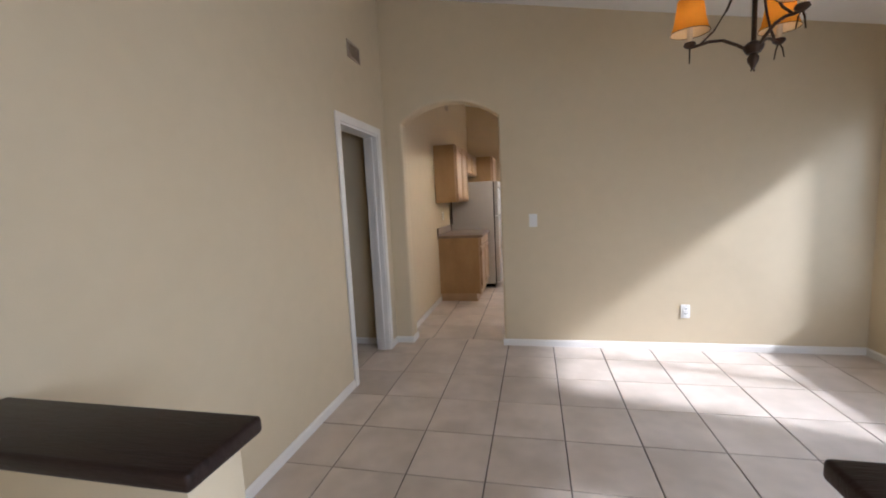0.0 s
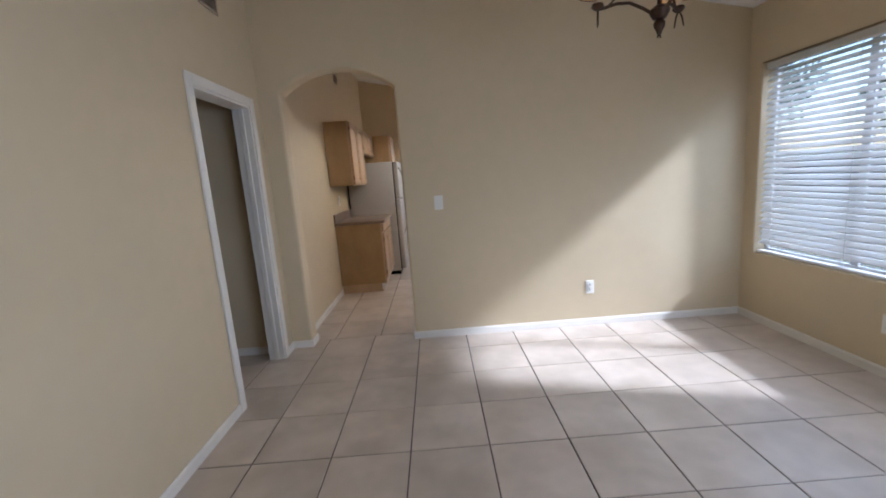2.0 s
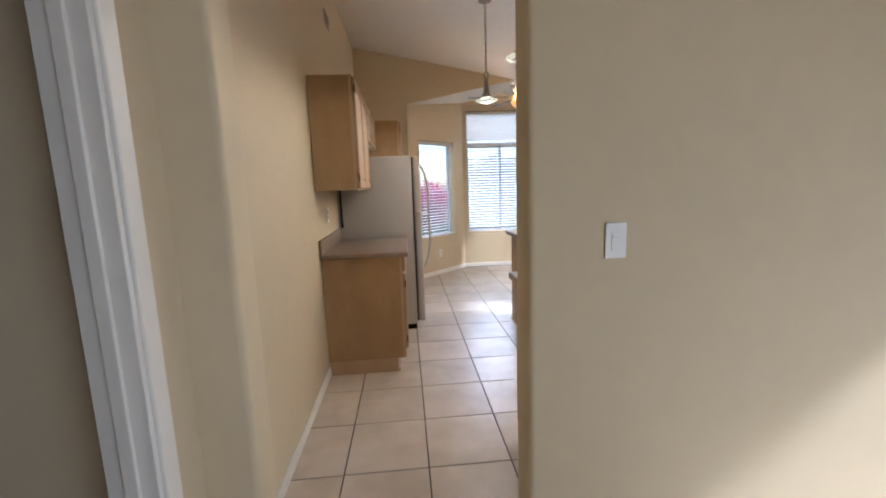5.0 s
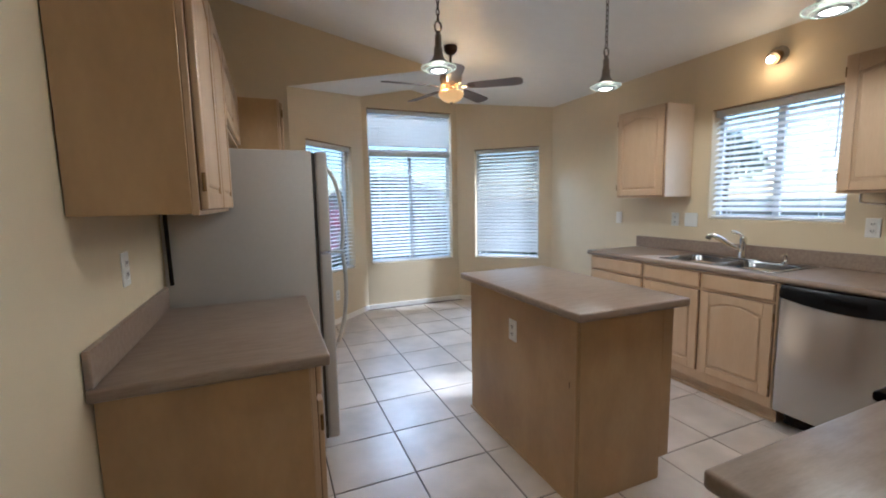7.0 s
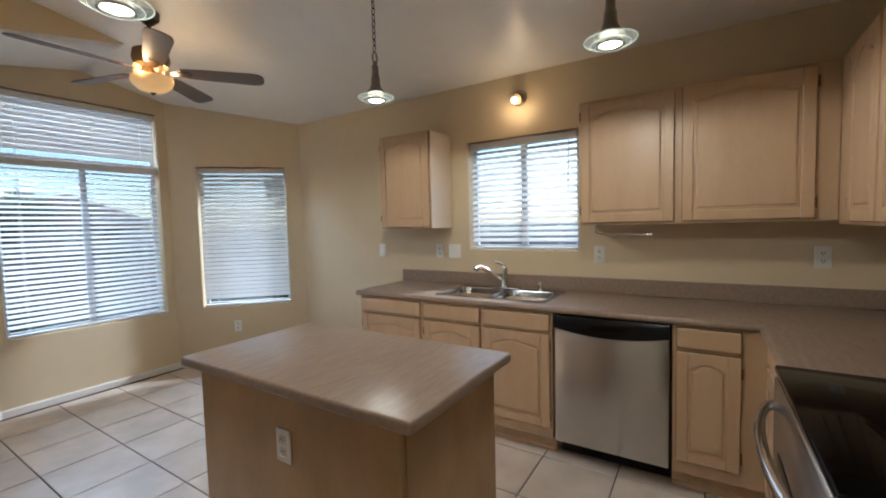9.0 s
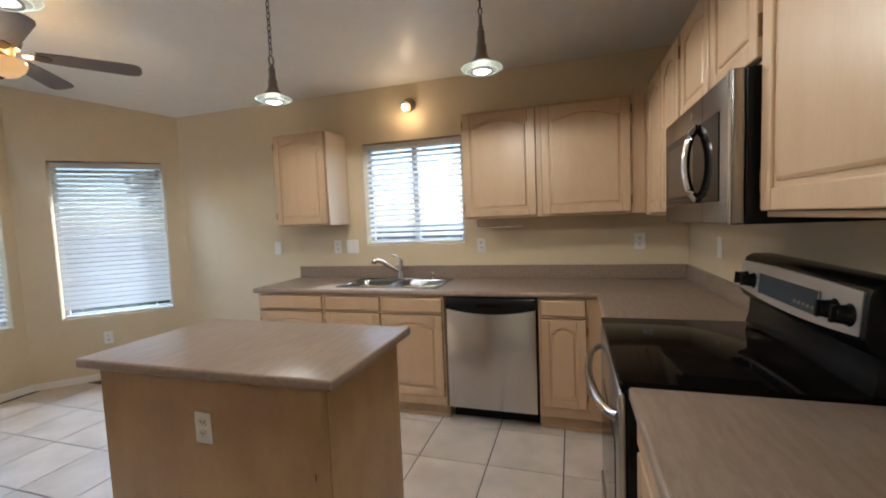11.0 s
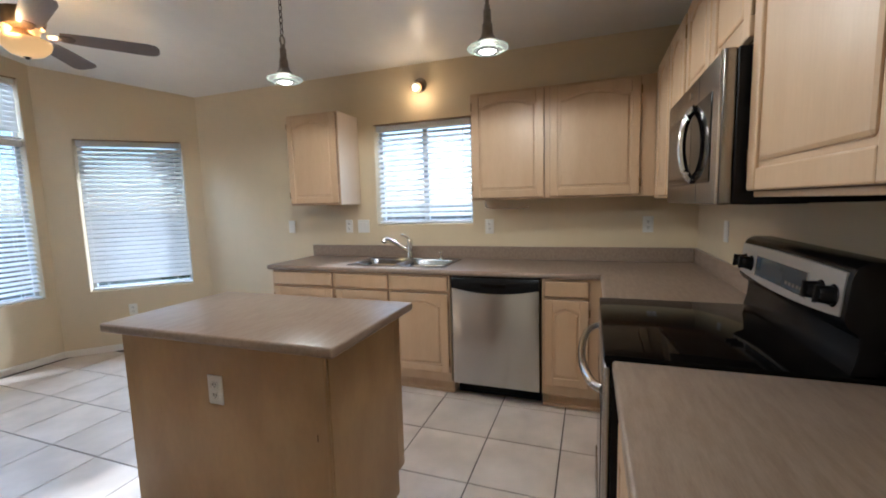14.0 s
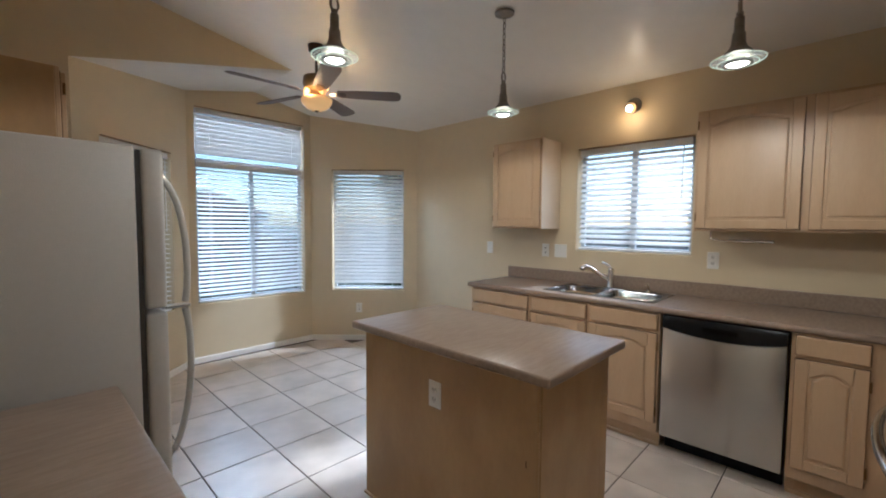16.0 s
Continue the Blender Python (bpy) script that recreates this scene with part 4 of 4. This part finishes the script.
part("panel_seam", box(0.512, -0.3946, 1.353, 0.5135, -0.3938, 1.735), M_SLOT, mw)
part("edge_trim", box(0.742, -0.398, 1.351, 0.757, -0.3938, 1.737, 0.002, 2), M_CHROME, mw, "bright chrome edge strip")
part("badge", lathe([(0, 0.0), (0.011, 0.0), (0.011, 0.002), (0, 0.0025)], 16), M_CHROME, mw).matrix_basis = pose(0.40, -0.394, 1.700, 90, 0, 0)
part("underside_lamp", box(0.25, -0.25, 1.343, 0.50, -0.10, 1.3495, 0.002), M_BLACK, mw)
part("handle", tube(curve_points((0.468, -0.396, 1.425), (0.468, -0.440, 1.45), (0.468, -0.440, 1.62), (0.468, -0.396, 1.648), 14), 0.0125, 12), M_CHROME, mw, "bowed chrome door handle", smooth=True)
for z in (1.426, 1.647):
    part("handle_mount", box(0.455, -0.404, z - 0.012, 0.481, -0.3968, z + 0.012, 0.003, 2), M_BLACK, mw)

# ---- refrigerator ----
fr = thing("refrigerator", pose(-0.050, 6.600, 0), "white top-freezer refrigerator standing beside the west counter", "refrigerator")
part("body", box(0.125, 0.0, 0.055, 0.806, 0.795, 1.655, 0.008, 3), M_FRIDGE, fr, smooth=True)
part("base_grille", box(0.16, 0.02, 0.0, 0.800, 0.775, 0.054), M_BLACK, fr)
part("gasket", box(0.8065, 0.012, 0.085, 0.822, 0.783, 1.645), M_SLOT, fr)
fz = part("freezer_door", box(0.8225, 0.0, 1.130, 0.884, 0.795, 1.652, 0.014, 4), M_FRIDGE, fr, smooth=True)
ld = part("lower_door", box(0.8225, 0.0, 0.085, 0.884, 0.795, 1.118, 0.014, 4), M_FRIDGE, fr, smooth=True)
part("handle", tube(curve_points((0.884, 0.060, 1.57), (0.965, 0.060, 1.50), (0.965, 0.060, 1.22), (0.948, 0.060, 1.135), 12), 0.011, 10), M_FRIDGE, fz, smooth=True)
part("handle", tube(curve_points((0.948, 0.060, 1.112), (0.975, 0.060, 0.98), (0.965, 0.060, 0.70), (0.884, 0.060, 0.58), 12), 0.011, 10), M_FRIDGE, ld, smooth=True)
part("handle_mount", box(0.884, 0.042, 1.121, 0.962, 0.078, 1.129, 0.003), M_FRIDGE, fr)
part("handle_mount", box(0.884, 0.042, 1.1185, 0.962, 0.078, 1.1205, 0.0005), M_FRIDGE, fr)
part("hinge_cap", box(0.79, 0.70, 1.6555, 0.87, 0.76, 1.672, 0.005, 2), M_FRIDGE, fr)
part("power_cord", tube(curve_points((0.150, -0.013, 1.36), (0.150, -0.014, 1.25), (0.152, -0.013, 1.10), (0.154, -0.012, 1.02)), 0.009, 8), M_BLACK, fr)

# ---- pendants ----
def pendant(x, y, watts, z=2.112):
    h = vault(x) - z
    p = thing("pendant_lamp", pose(x, y, z), "pewter pendant lamp with stacked glass discs, lit, hanging by a chain", "pendant lamp", "pendants over the island")
    part("canopy", lathe([(0, h - 0.001), (0.062, h - 0.004), (0.060, h - 0.016), (0.030, h - 0.030), (0.012, h - 0.036), (0, h - 0.036)], 24), M_NICKEL, p, smooth=True)
    bm = None
    n = max(3, int((h - 0.036 - 0.275) / 0.030))
    for k in range(n):
        zz = 0.268 + (h - 0.036 - 0.268) * (k + 0.5) / n
        pts = []
        for i in range(11):
            a = 2 * math.pi * i / 10
            u, v = 0.0092 * math.cos(a), 0.0205 * math.sin(a)
            pts.append((u, 0, zz + v) if k % 2 else (0, u, zz + v))
        bm = tube(pts, 0.0027, 6, bm)
    part("chain", bm, M_BRONZE, p)
    part("loop", tube([(0.019 * math.cos(a), 0, 0.236 + 0.030 * math.sin(a)) for a in [2 * math.pi * i / 14 for i in range(15)]], 0.0055, 7), M_NICKEL, p, smooth=True)
    part("socket", lathe([(0, 0.215), (0.014, 0.213), (0.012, 0.198), (0.018, 0.192), (0.019, 0.134), (0.024, 0.128), (0.026, 0.088), (0.032, 0.072), (0.044, 0.056), (0.054, 0.048), (0.055, 0.040), (0, 0.040)], 24), M_NICKEL, p, "pewter bell-shaped socket", smooth=True)
    part("glass_disc", lathe([(0.030, 0.034), (0.090, 0.022), (0.098, 0.018), (0.090, 0.014), (0.030, 0.026)], 36), M_DISC, p, "clear green-edged glass disc", smooth=True)
    part("glass_rim", tube([(0.098 * math.cos(a), 0.098 * math.sin(a), 0.018) for a in [2 * math.pi * i / 36 for i in range(37)]], 0.0026, 6), M_RIM, p, "green glass edge with an added glow", smooth=True)
    part("glass_disc", lathe([(0.040, 0.014), (0.070, 0.009), (0.074, 0.005), (0.070, 0.001), (0.040, 0.006)], 32), M_DISC, p, "smaller glass disc", smooth=True)
    part("glass_rim", tube([(0.074 * math.cos(a), 0.074 * math.sin(a), 0.005) for a in [2 * math.pi * i / 32 for i in range(33)]], 0.0022, 6), M_RIM, p, "green glass edge with an added glow", smooth=True)
    part("reflector", lathe([(0.040, 0.018), (0.054, 0.004), (0.053, -0.003), (0.046, -0.002), (0.038, 0.014)], 30), M_NICKEL, p, smooth=True)
    part("bulb", lathe([(0, -0.006), (0.028, -0.004), (0.040, 0.002), (0.040, 0.014), (0, 0.016)], 24), M_BULB, p, "glowing round lamp", smooth=True)
    down_lamp("pendant_light", x, y, z - 0.012, watts, WARM, 0.09)
for x, y, z in ((1.469, 6.594, 2.112), (2.674, 6.584, 2.112), (2.634, 5.345, 2.096), (1.44, 5.33, 2.112)):
    pendant(x, y, 8.5, z)

# ---- ceiling fan ----
FX, FY = 2.212, 8.090
fan = thing("ceiling_fan", pose(FX, FY, 2.312), "bronze five-blade ceiling fan with a lit amber bowl", "ceiling fan")
fh = vault(FX) - 2.312
part("canopy", lathe([(0, fh), (0.065, fh - 0.004), (0.060, fh - 0.05), (0.022, fh - 0.085), (0, fh - 0.085)], 24), M_BRONZE, fan, smooth=True)
part("downrod", tube([(0, 0, 0.26), (0, 0, fh - 0.08)], 0.012, 10), M_BRONZE, fan, smooth=True)
part("motor", lathe([(0, 0.300), (0.050, 0.296), (0.100, 0.275), (0.108, 0.225), (0.095, 0.180), (0.060, 0.165), (0, 0.165)], 30), M_MOTOR, fan, smooth=True)
part("light_fitter", lathe([(0, 0.1645), (0.055, 0.164), (0.070, 0.140), (0.095, 0.112), (0, 0.112)], 28), M_HINGE, fan, smooth=True)
part("bowl", lathe([(0, 0.010), (0.035, 0.012), (0.080, 0.030), (0.112, 0.062), (0.122, 0.092), (0.118, 0.108), (0, 0.1115)], 30), M_GLOBE, fan, "lit amber scavo glass bowl", smooth=True)
part("finial", lathe([(0, -0.004), (0.010, 0.0), (0.012, 0.006), (0.020, 0.010), (0, 0.011)], 12), M_BRONZE, fan, smooth=True)
for k in range(5):
    a = -38 + 72 * k
    ol = [(0.165, -0.050), (0.30, -0.062), (0.61, -0.072), (0.655, -0.062), (0.675, -0.030), (0.675, 0.030), (0.655, 0.062), (0.61, 0.072), (0.30, 0.062), (0.165, 0.050)]
    bl = part("blade", prism(ol, "z", -0.003, 0.003, 0.001), M_BLADE, fan, "dark walnut fan blade")
    bl.matrix_basis = pose(0, 0, 0.152, 0, 0, a) @ pose(0, 0, 0, -12, 0, 0)
    part("bracket", prism([(0.10, -0.016), (0.16, -0.030), (0.22, -0.030), (0.235, 0), (0.22, 0.030), (0.16, 0.030), (0.10, 0.016)], "z", -0.0075, -0.0045), M_BRONZE, bl)
for a in (40, 160, 280):
    part("lamp_cup", lathe([(0, 0.185), (0.022, 0.182), (0.030, 0.150), (0.026, 0.122), (0, 0.122)], 14, 0.078 * math.cos(radians(a)), 0.062 * math.sin(radians(a)), 0), M_GLOBE, fan, smooth=True)
for a in (100, 220, 340):
    point_lamp("fan_light", FX + 0.125 * math.cos(radians(a)), FY + 0.125 * math.sin(radians(a)), 2.440, 1.2, (1.0, 0.62, 0.26), 0.02)

# ---- small wall lamp above the sink window ----
wl = thing("wall_lamp", pose(KIT_R, 6.205, 2.345, 0, 0, -90), "small bronze wall lamp with a bare lit bulb", "wall lamp")
bm = lathe([(0, 0.016), (0.044, 0.012), (0.060, 0.0), (0, 0.0)], 24)
o = part("canopy", bm, M_NICKEL, wl, smooth=True)
o.matrix_basis = pose(0, -0.001, 0, 90, 0, 0)
o = part("socket", lathe([(0, 0.0), (0.034, 0.0), (0.046, 0.045), (0.042, 0.070), (0, 0.070)], 20), M_HINGE, wl, smooth=True)
o.matrix_basis = pose(0, -0.012, 0.0, 115, 0, 0)
o = part("bulb", lathe([(0, 0.066), (0.016, 0.072), (0.024, 0.092), (0.019, 0.112), (0, 0.120)], 18), M_BULB, wl, "bare glowing bulb", smooth=True)
o.matrix_basis = pose(0, -0.012, 0.0, 115, 0, 0)
point_lamp("wall_light", KIT_R - 0.125, 6.205, 2.265, 0.75, (1.0, 0.60, 0.25), 0.04)

# ---- chandelier ----
CX, CY, CZ = 2.462, 2.637, 1.968
ch = thing("chandelier", pose(CX, CY, CZ), "dark bronze branch chandelier with lit amber fabric shades", "chandelier")
chh = vault(CX) - CZ
part("finial", lathe([(0, 0.0), (0.010, 0.006), (0.014, 0.020), (0.024, 0.036), (0.026, 0.055), (0.016, 0.072), (0, 0.075)], 14), M_BRONZE, ch, smooth=True)
for dx in (-0.010, 0.010):
    part("twig", tube([(0, 0, 0.012), (dx, dx * 0.5, -0.010)], 0.004, 6), M_BRONZE, ch)
part("hub", lathe([(0, 0.070), (0.030, 0.075), (0.042, 0.095), (0.046, 0.110), (0.030, 0.125), (0.014, 0.135), (0, 0.136)], 18), M_BRONZE, ch, smooth=True)
part("stem", tube([(0, 0, 0.12), (0, 0, 0.62)], 0.011, 10), M_BRONZE, ch, smooth=True)
part("crown", lathe([(0, 0.64), (0.018, 0.63), (0.026, 0.60), (0.018, 0.57), (0, 0.56)], 14), M_BRONZE, ch, smooth=True)
part("chain", tube([(0, 0, 0.63), (0, 0, chh - 0.03)], 0.005, 6), M_BRONZE, ch)
part("canopy", lathe([(0, chh), (0.065, chh - 0.004), (0.055, chh - 0.03), (0, chh - 0.04)], 20), M_BRONZE, ch, smooth=True)
for k in range(3):
    a = radians(163 + 120 * k)
    c, s = math.cos(a), math.sin(a)
    R = 0.275
    arm = part("arm", tube([Vector((r * c, r * s, z)) for r, z in ((0.03, 0.100), (0.07, 0.130), (0.13, 0.165), (0.19, 0.172), (0.24, 0.163), (R, 0.160))], 0.008, 8), M_BRONZE, ch, smooth=True)
    part("brace", tube([Vector((r * c, r * s, z)) for r, z in ((0.23, 0.165), (0.17, 0.22), (0.115, 0.31), (0.07, 0.43), (0.015, 0.57))], 0.006, 7), M_BRONZE, arm, smooth=True)
    for e in (-0.016, 0.012):
        part("twig", tube([(R * c, R * s, 0.165), (R * c - e * s, R * s + e * c, 0.135), (R * c - 1.6 * e * s, R * s + 1.6 * e * c, 0.085)], 0.005, 6, taper=0.6), M_BRONZE, arm)
    part("cup", lathe([(0, 0.155), (0.016, 0.158), (0.030, 0.172), (0.026, 0.185), (0, 0.186)], 14, R * c, R * s), M_BRONZE, arm, smooth=True)
    part("candle", lathe([(0, 0.184), (0.013, 0.184), (0.013, 0.270), (0, 0.272)], 12, R * c, R * s), M_CANDLE, arm, smooth=True)
    part("bulb", lathe([(0, 0.272), (0.013, 0.285), (0.016, 0.305), (0.008, 0.335), (0, 0.345)], 12, R * c, R * s), M_BULB, arm, smooth=True)
    sh = part("shade", lathe([(0.094, 0.235), (0.082, 0.262), (0.073, 0.300), (0.066, 0.350), (0.060, 0.400)], 28, R * c, R * s), M_SHADE, ch, "amber pleated fabric shade", smooth=True)
    part("lining", lathe([(0.0915, 0.236), (0.0795, 0.262), (0.0705, 0.300), (0.0635, 0.350), (0.0575, 0.399)], 28, R * c, R * s), M_SHADE_IN, sh, "cream shade lining", smooth=True)
    part("rim", tube([(R * c + 0.094 * math.cos(q), R * s + 0.094 * math.sin(q), 0.235) for q in [2 * math.pi * i / 28 for i in range(29)]], 0.0018, 5), M_BRONZE, sh)
    point_lamp("chandelier_light", CX + R * c, CY + R * s, CZ + 0.305, 1.8, WARM, 0.016)

# ---- vents ----
def vent(m, w, h, n, label):
    v = thing("air_vent", m, label, "vent")
    for nm, b in (("frame", (0, -0.010, 0, w, -0.001, 0.018)), ("frame", (0, -0.010, h - 0.018, w, -0.001, h)), ("frame", (0, -0.010, 0.0181, 0.018, -0.001, h - 0.0181)), ("frame", (w - 0.018, -0.010, 0.0181, w, -0.001, h - 0.0181))):
        part(nm, box(*b, 0.002), M_VENT, v)
    part("backing", box(0.018, -0.003, 0.018, w - 0.018, -0.001, h - 0.018), M_VENT, v)
    for k in range(n):
        z = 0.022 + (h - 0.044) * (k + 0.5) / n
        s = part("louvre", box(0.019, -0.006, -0.0008, w - 0.019, 0.006, 0.0008), M_VENT, v)
        s.matrix_basis = pose(0, -0.008, z, 35, 0, 0)
vent(pose(0, 3.275, 2.522, 0, 0, 90), 0.232, 0.132, 10, "tan metal return air vent high on the wall")
vent(pose(KIT_L, 6.560, 2.780, 0, 0, 90), 0.20, 0.115, 8, "small tan air vent high on the kitchen wall")


# ---- floor ----
floor = tagged(part("floor", box(-1.8, BACK_Y - 0.12, -0.12, 4.05, 9.72, -0.005), M_GROUT), "beige ceramic tile floor with dark grout", "floor", kind="structure")
XS_S = [1.108 + 0.410 * k for k in range(-7, 8)]
XS_N = [0.745 + 0.413 * k for k in range(-3, 9)]
YS = [2.470 - 0.4115 * k for k in range(5, 0, -1)] + [2.470, 2.885, 3.300, 3.718, 4.142, 4.576, 5.010] + [5.425 + 0.413 * k for k in range(0, 11)]
def inside(x, y):
    if y < ARCH_Y0 + 0.08:
        return x > -0.02 or (x > -1.75 and y > 2.25)
    if y < NOOK_Y:
        return -0.05 < x < 3.96
    return y < 9.68 and y - x < BAY_A[1] - BAY_A[0] + 0.12 and x + y < BAY_D[0] + BAY_D[1] + 0.12
def tile_mesh(w, h):
    return finish(prism([(0.0036, 0.0036), (w - 0.0036, 0.0036), (w - 0.0036, h - 0.0036), (0.0036, h - 0.0036)], "z", -0.008, 0.0, 0.0016), "tile", M_TILE)
sizes = {}
rt = random.Random(5)
for y0, y1 in zip(YS, YS[1:]):
    XS = XS_S if y1 < 4.2 else XS_N
    for x0, x1 in zip(XS, XS[1:]):
        if not inside((x0 + x1) / 2, (y0 + y1) / 2):
            continue
        key = (round(x1 - x0, 3), round(y1 - y0, 3))
        if key not in sizes:
            sizes[key] = tile_mesh(*key)
        t = new("tile", sizes[key])
        t.parent = floor
        t.matrix_basis = pose(x0, y0, rt.uniform(-0.0006, 0.0006))
own = None
for k in range(11):
    for j in range(15):
        x0, y1 = 1.108 + 0.410 * (j - 4), YS[0] - 0.4115 * k
        own = box(x0 + 0.0045, y1 - 0.407, -0.008, x0 + 0.4055, y1 - 0.0045, 0.0, 0, 1, own) if -0.1 < x0 + 0.2 < 4.0 else own
tagged(part("tile_field", own, M_TILE, floor), "beige tiles of the living side", kind="stuff")

# ---- outdoors ----
bm = bmesh.new()
bmesh.ops.create_grid(bm, x_segments=1, y_segments=1, size=400)
for v in bm.verts:
    v.co.z = -0.16
solid("ground", bm, M_YARD, "dry lawn and gravel yard reaching to the horizon", "ground", kind="structure")


def leaves(bm, centre, radius, count, size, rg):
    for _ in range(count):
        d = Vector((rg.gauss(0, 1), rg.gauss(0, 1), rg.gauss(0, 1))).normalized() * radius * rg.uniform(0.35, 1.0) ** 0.6
        p = Vector(centre) + Vector((d.x, d.y, d.z * 0.75))
        q = Euler((rg.uniform(0, 6.3), rg.uniform(0, 6.3), rg.uniform(0, 6.3))).to_matrix()
        s = size * rg.uniform(0.6, 1.3)
        vs = [bm.verts.new(p + q @ Vector(c)) for c in ((-s, 0, 0), (0, -s * 0.45, 0), (s, 0, 0), (0, s * 0.45, 0))]
        bm.faces.new(vs)


def tree(x, y, h, spread, seed, label, clumps=9, each=170, leaf=0.13):
    rg = random.Random(seed)
    t = thing("tree", pose(x, y, -0.16), label, "tree", "yard trees")
    top = Vector((rg.uniform(-0.3, 0.3), rg.uniform(-0.3, 0.3), h * 0.55))
    bm = tube(curve_points((0, 0, 0), (0.05, 0.1, h * 0.2), (top.x, top.y, h * 0.4), top, 8), 0.035 * h, 9, None, 0.55)
    ends = []
    for k in range(clumps):
        a = 2 * math.pi * k / clumps + rg.uniform(-0.3, 0.3)
        r = spread * rg.uniform(0.35, 0.95)
        e = Vector((r * math.cos(a), r * math.sin(a), h * rg.uniform(0.60, 0.95)))
        start = Vector((top.x * 0.8, top.y * 0.8, h * rg.uniform(0.38, 0.53)))
        tube(curve_points(start, start.lerp(e, 0.3) + Vector((0, 0, 0.1 * h)), start.lerp(e, 0.7) + Vector((0, 0, 0.08 * h)), e, 6), 0.014 * h, 6, bm, 0.3)
        ends.append(e)
    part("trunk", bm, M_BARK, t, "grey brown trunk with limbs", smooth=True)
    bm = bmesh.new()
    for e in ends + [Vector((top.x, top.y, h * 0.92))]:
        leaves(bm, e, spread * rg.uniform(0.30, 0.48), each, leaf, rg)
    part("crown", bm, M_LEAF, t, "loose green crown")
    return t


tree(12.0, 0.2, 6.6, 2.3, 3, "leafy green tree beside the dining room", 9, 110)
tree(7.0, 11.8, 4.7, 1.05, 4, "leafy green tree near the bay", 10, 420, 0.10)
tree(9.2, 13.8, 3.6, 1.5, 8, "slender green tree close to the bay window")
tree(24.0, 19.5, 4.6, 1.9, 13, "green tree beyond the sink window")
tree(-2.5, 21.0, 5.5, 2.8, 5, "green tree in the far yard")
tree(9.0, 44.0, 4.2, 2.6, 6, "green tree before the neighbouring house")
tree(18.0, 22.0, 6.0, 3.0, 7, "green tree in the far yard")

# bougainvillea and low shrubs
def shrub(x, y, h, mats, seed, label, name="shrub", cat="shrub"):
    rg = random.Random(seed)
    t = thing(name, pose(x, y, -0.16), label, cat)
    bm = None
    tips = []
    for k in range(8):
        a = 2 * math.pi * k / 8
        e = (0.5 * h * math.cos(a) * rg.uniform(0.5, 1), 0.5 * h * math.sin(a) * rg.uniform(0.5, 1), h * rg.uniform(0.55, 0.95))
        bm = tube(curve_points((0, 0, 0), (0, 0, h * 0.3), (e[0] * 0.6, e[1] * 0.6, h * 0.5), e, 5), 0.018, 5, bm, 0.4)
        tips.append(e)
    part("stems", bm, M_BARK, t)
    for nm, m, part_of, size in mats:
        bm = bmesh.new()
        for e in tips:
            c = Vector(e) * (1.0 if nm == "flowers" else 0.75)
            leaves(bm, c, h * 0.25, part_of, size, rg)
        part(nm, bm, m, t)
shrub(0.70, 10.9, 1.62, [("foliage", M_LEAF, 90, 0.05), ("flowers", M_PINK, 190, 0.045)], 21, "bougainvillea with magenta blossoms outside the bay", "bougainvillea")
shrub(0.1, 12.5, 1.72, [("foliage", M_LEAF, 120, 0.05), ("flowers", M_PINK, 120, 0.045)], 22, "bougainvillea with magenta blossoms further along the house", "bougainvillea")
shrub(1.75, 11.0, 0.95, [("foliage", M_LEAF, 110, 0.045)], 23, "low green shrub under the bay window")
shrub(4.9, 10.0, 1.0, [("foliage", M_LEAF, 200, 0.045)], 24, "low green shrub beside the bay")

# yard wall
yw = thing("yard_wall", pose(0, 0, 0), "tan stucco block yard wall", "garden wall")
part("wall", box(-14, 17.0, -0.16, 16.0, 17.2, 0.95, 0.01), M_BLOCK, yw)
part("wall", box(15.8, -6, -0.16, 16.0, 16.99, 0.95, 0.01), M_BLOCK, yw)
part("coping", box(-14, 16.96, 0.951, 16.05, 17.24, 1.01, 0.01), M_BLOCK, yw)
part("coping", box(15.76, -6, 0.951, 16.05, 16.955, 1.01, 0.01), M_BLOCK, yw)


def house(x, y, w, d, h, ang, label):
    t = thing("house", pose(x, y, -0.16, 0, 0, ang), label, "house", "neighbouring houses")
    part("wall", box(-w / 2, 0, 0, w / 2, d, h), M_BLOCK, t)
    bm = prism([(-w / 2 - 0.5, h + 0.002), (w / 2 + 0.5, h + 0.002), (0, h + w * 0.20)], "y", -0.5, d + 0.5)
    part("roof", bm, M_ROOF, t, "low pitched clay tile roof")
    part("fascia", prism([(-w / 2 - 0.52, h - 0.15), (-w / 2 - 0.52, h + 0.001), (w / 2 + 0.52, h + 0.001), (w / 2 + 0.52, h - 0.15)], "y", -0.52, -0.50), M_TRIM, t)
    for k in (-0.3, 0.25):
        wdw = part("window", box(k * w - 0.7, -0.03, 0.9, k * w + 0.7, -0.002, 2.1), M_TRIM, t)
        part("pane", box(k * w - 0.62, -0.045, 0.98, k * w + 0.62, -0.031, 2.02), M_PANE_DARK, wdw)
    part("house_door", box(-0.45, -0.03, 0.0, 0.45, -0.002, 2.1), M_TRIM, t)
house(13.5, 50, 12, 9, 2.5, 0, "tan stucco neighbouring house with clay roof")
house(-16, 52, 11, 9, 2.5, 8, "tan stucco neighbouring house beside the first")
house(46, 10, 12, 9, 2.6, -90, "tan stucco house across the side yard")
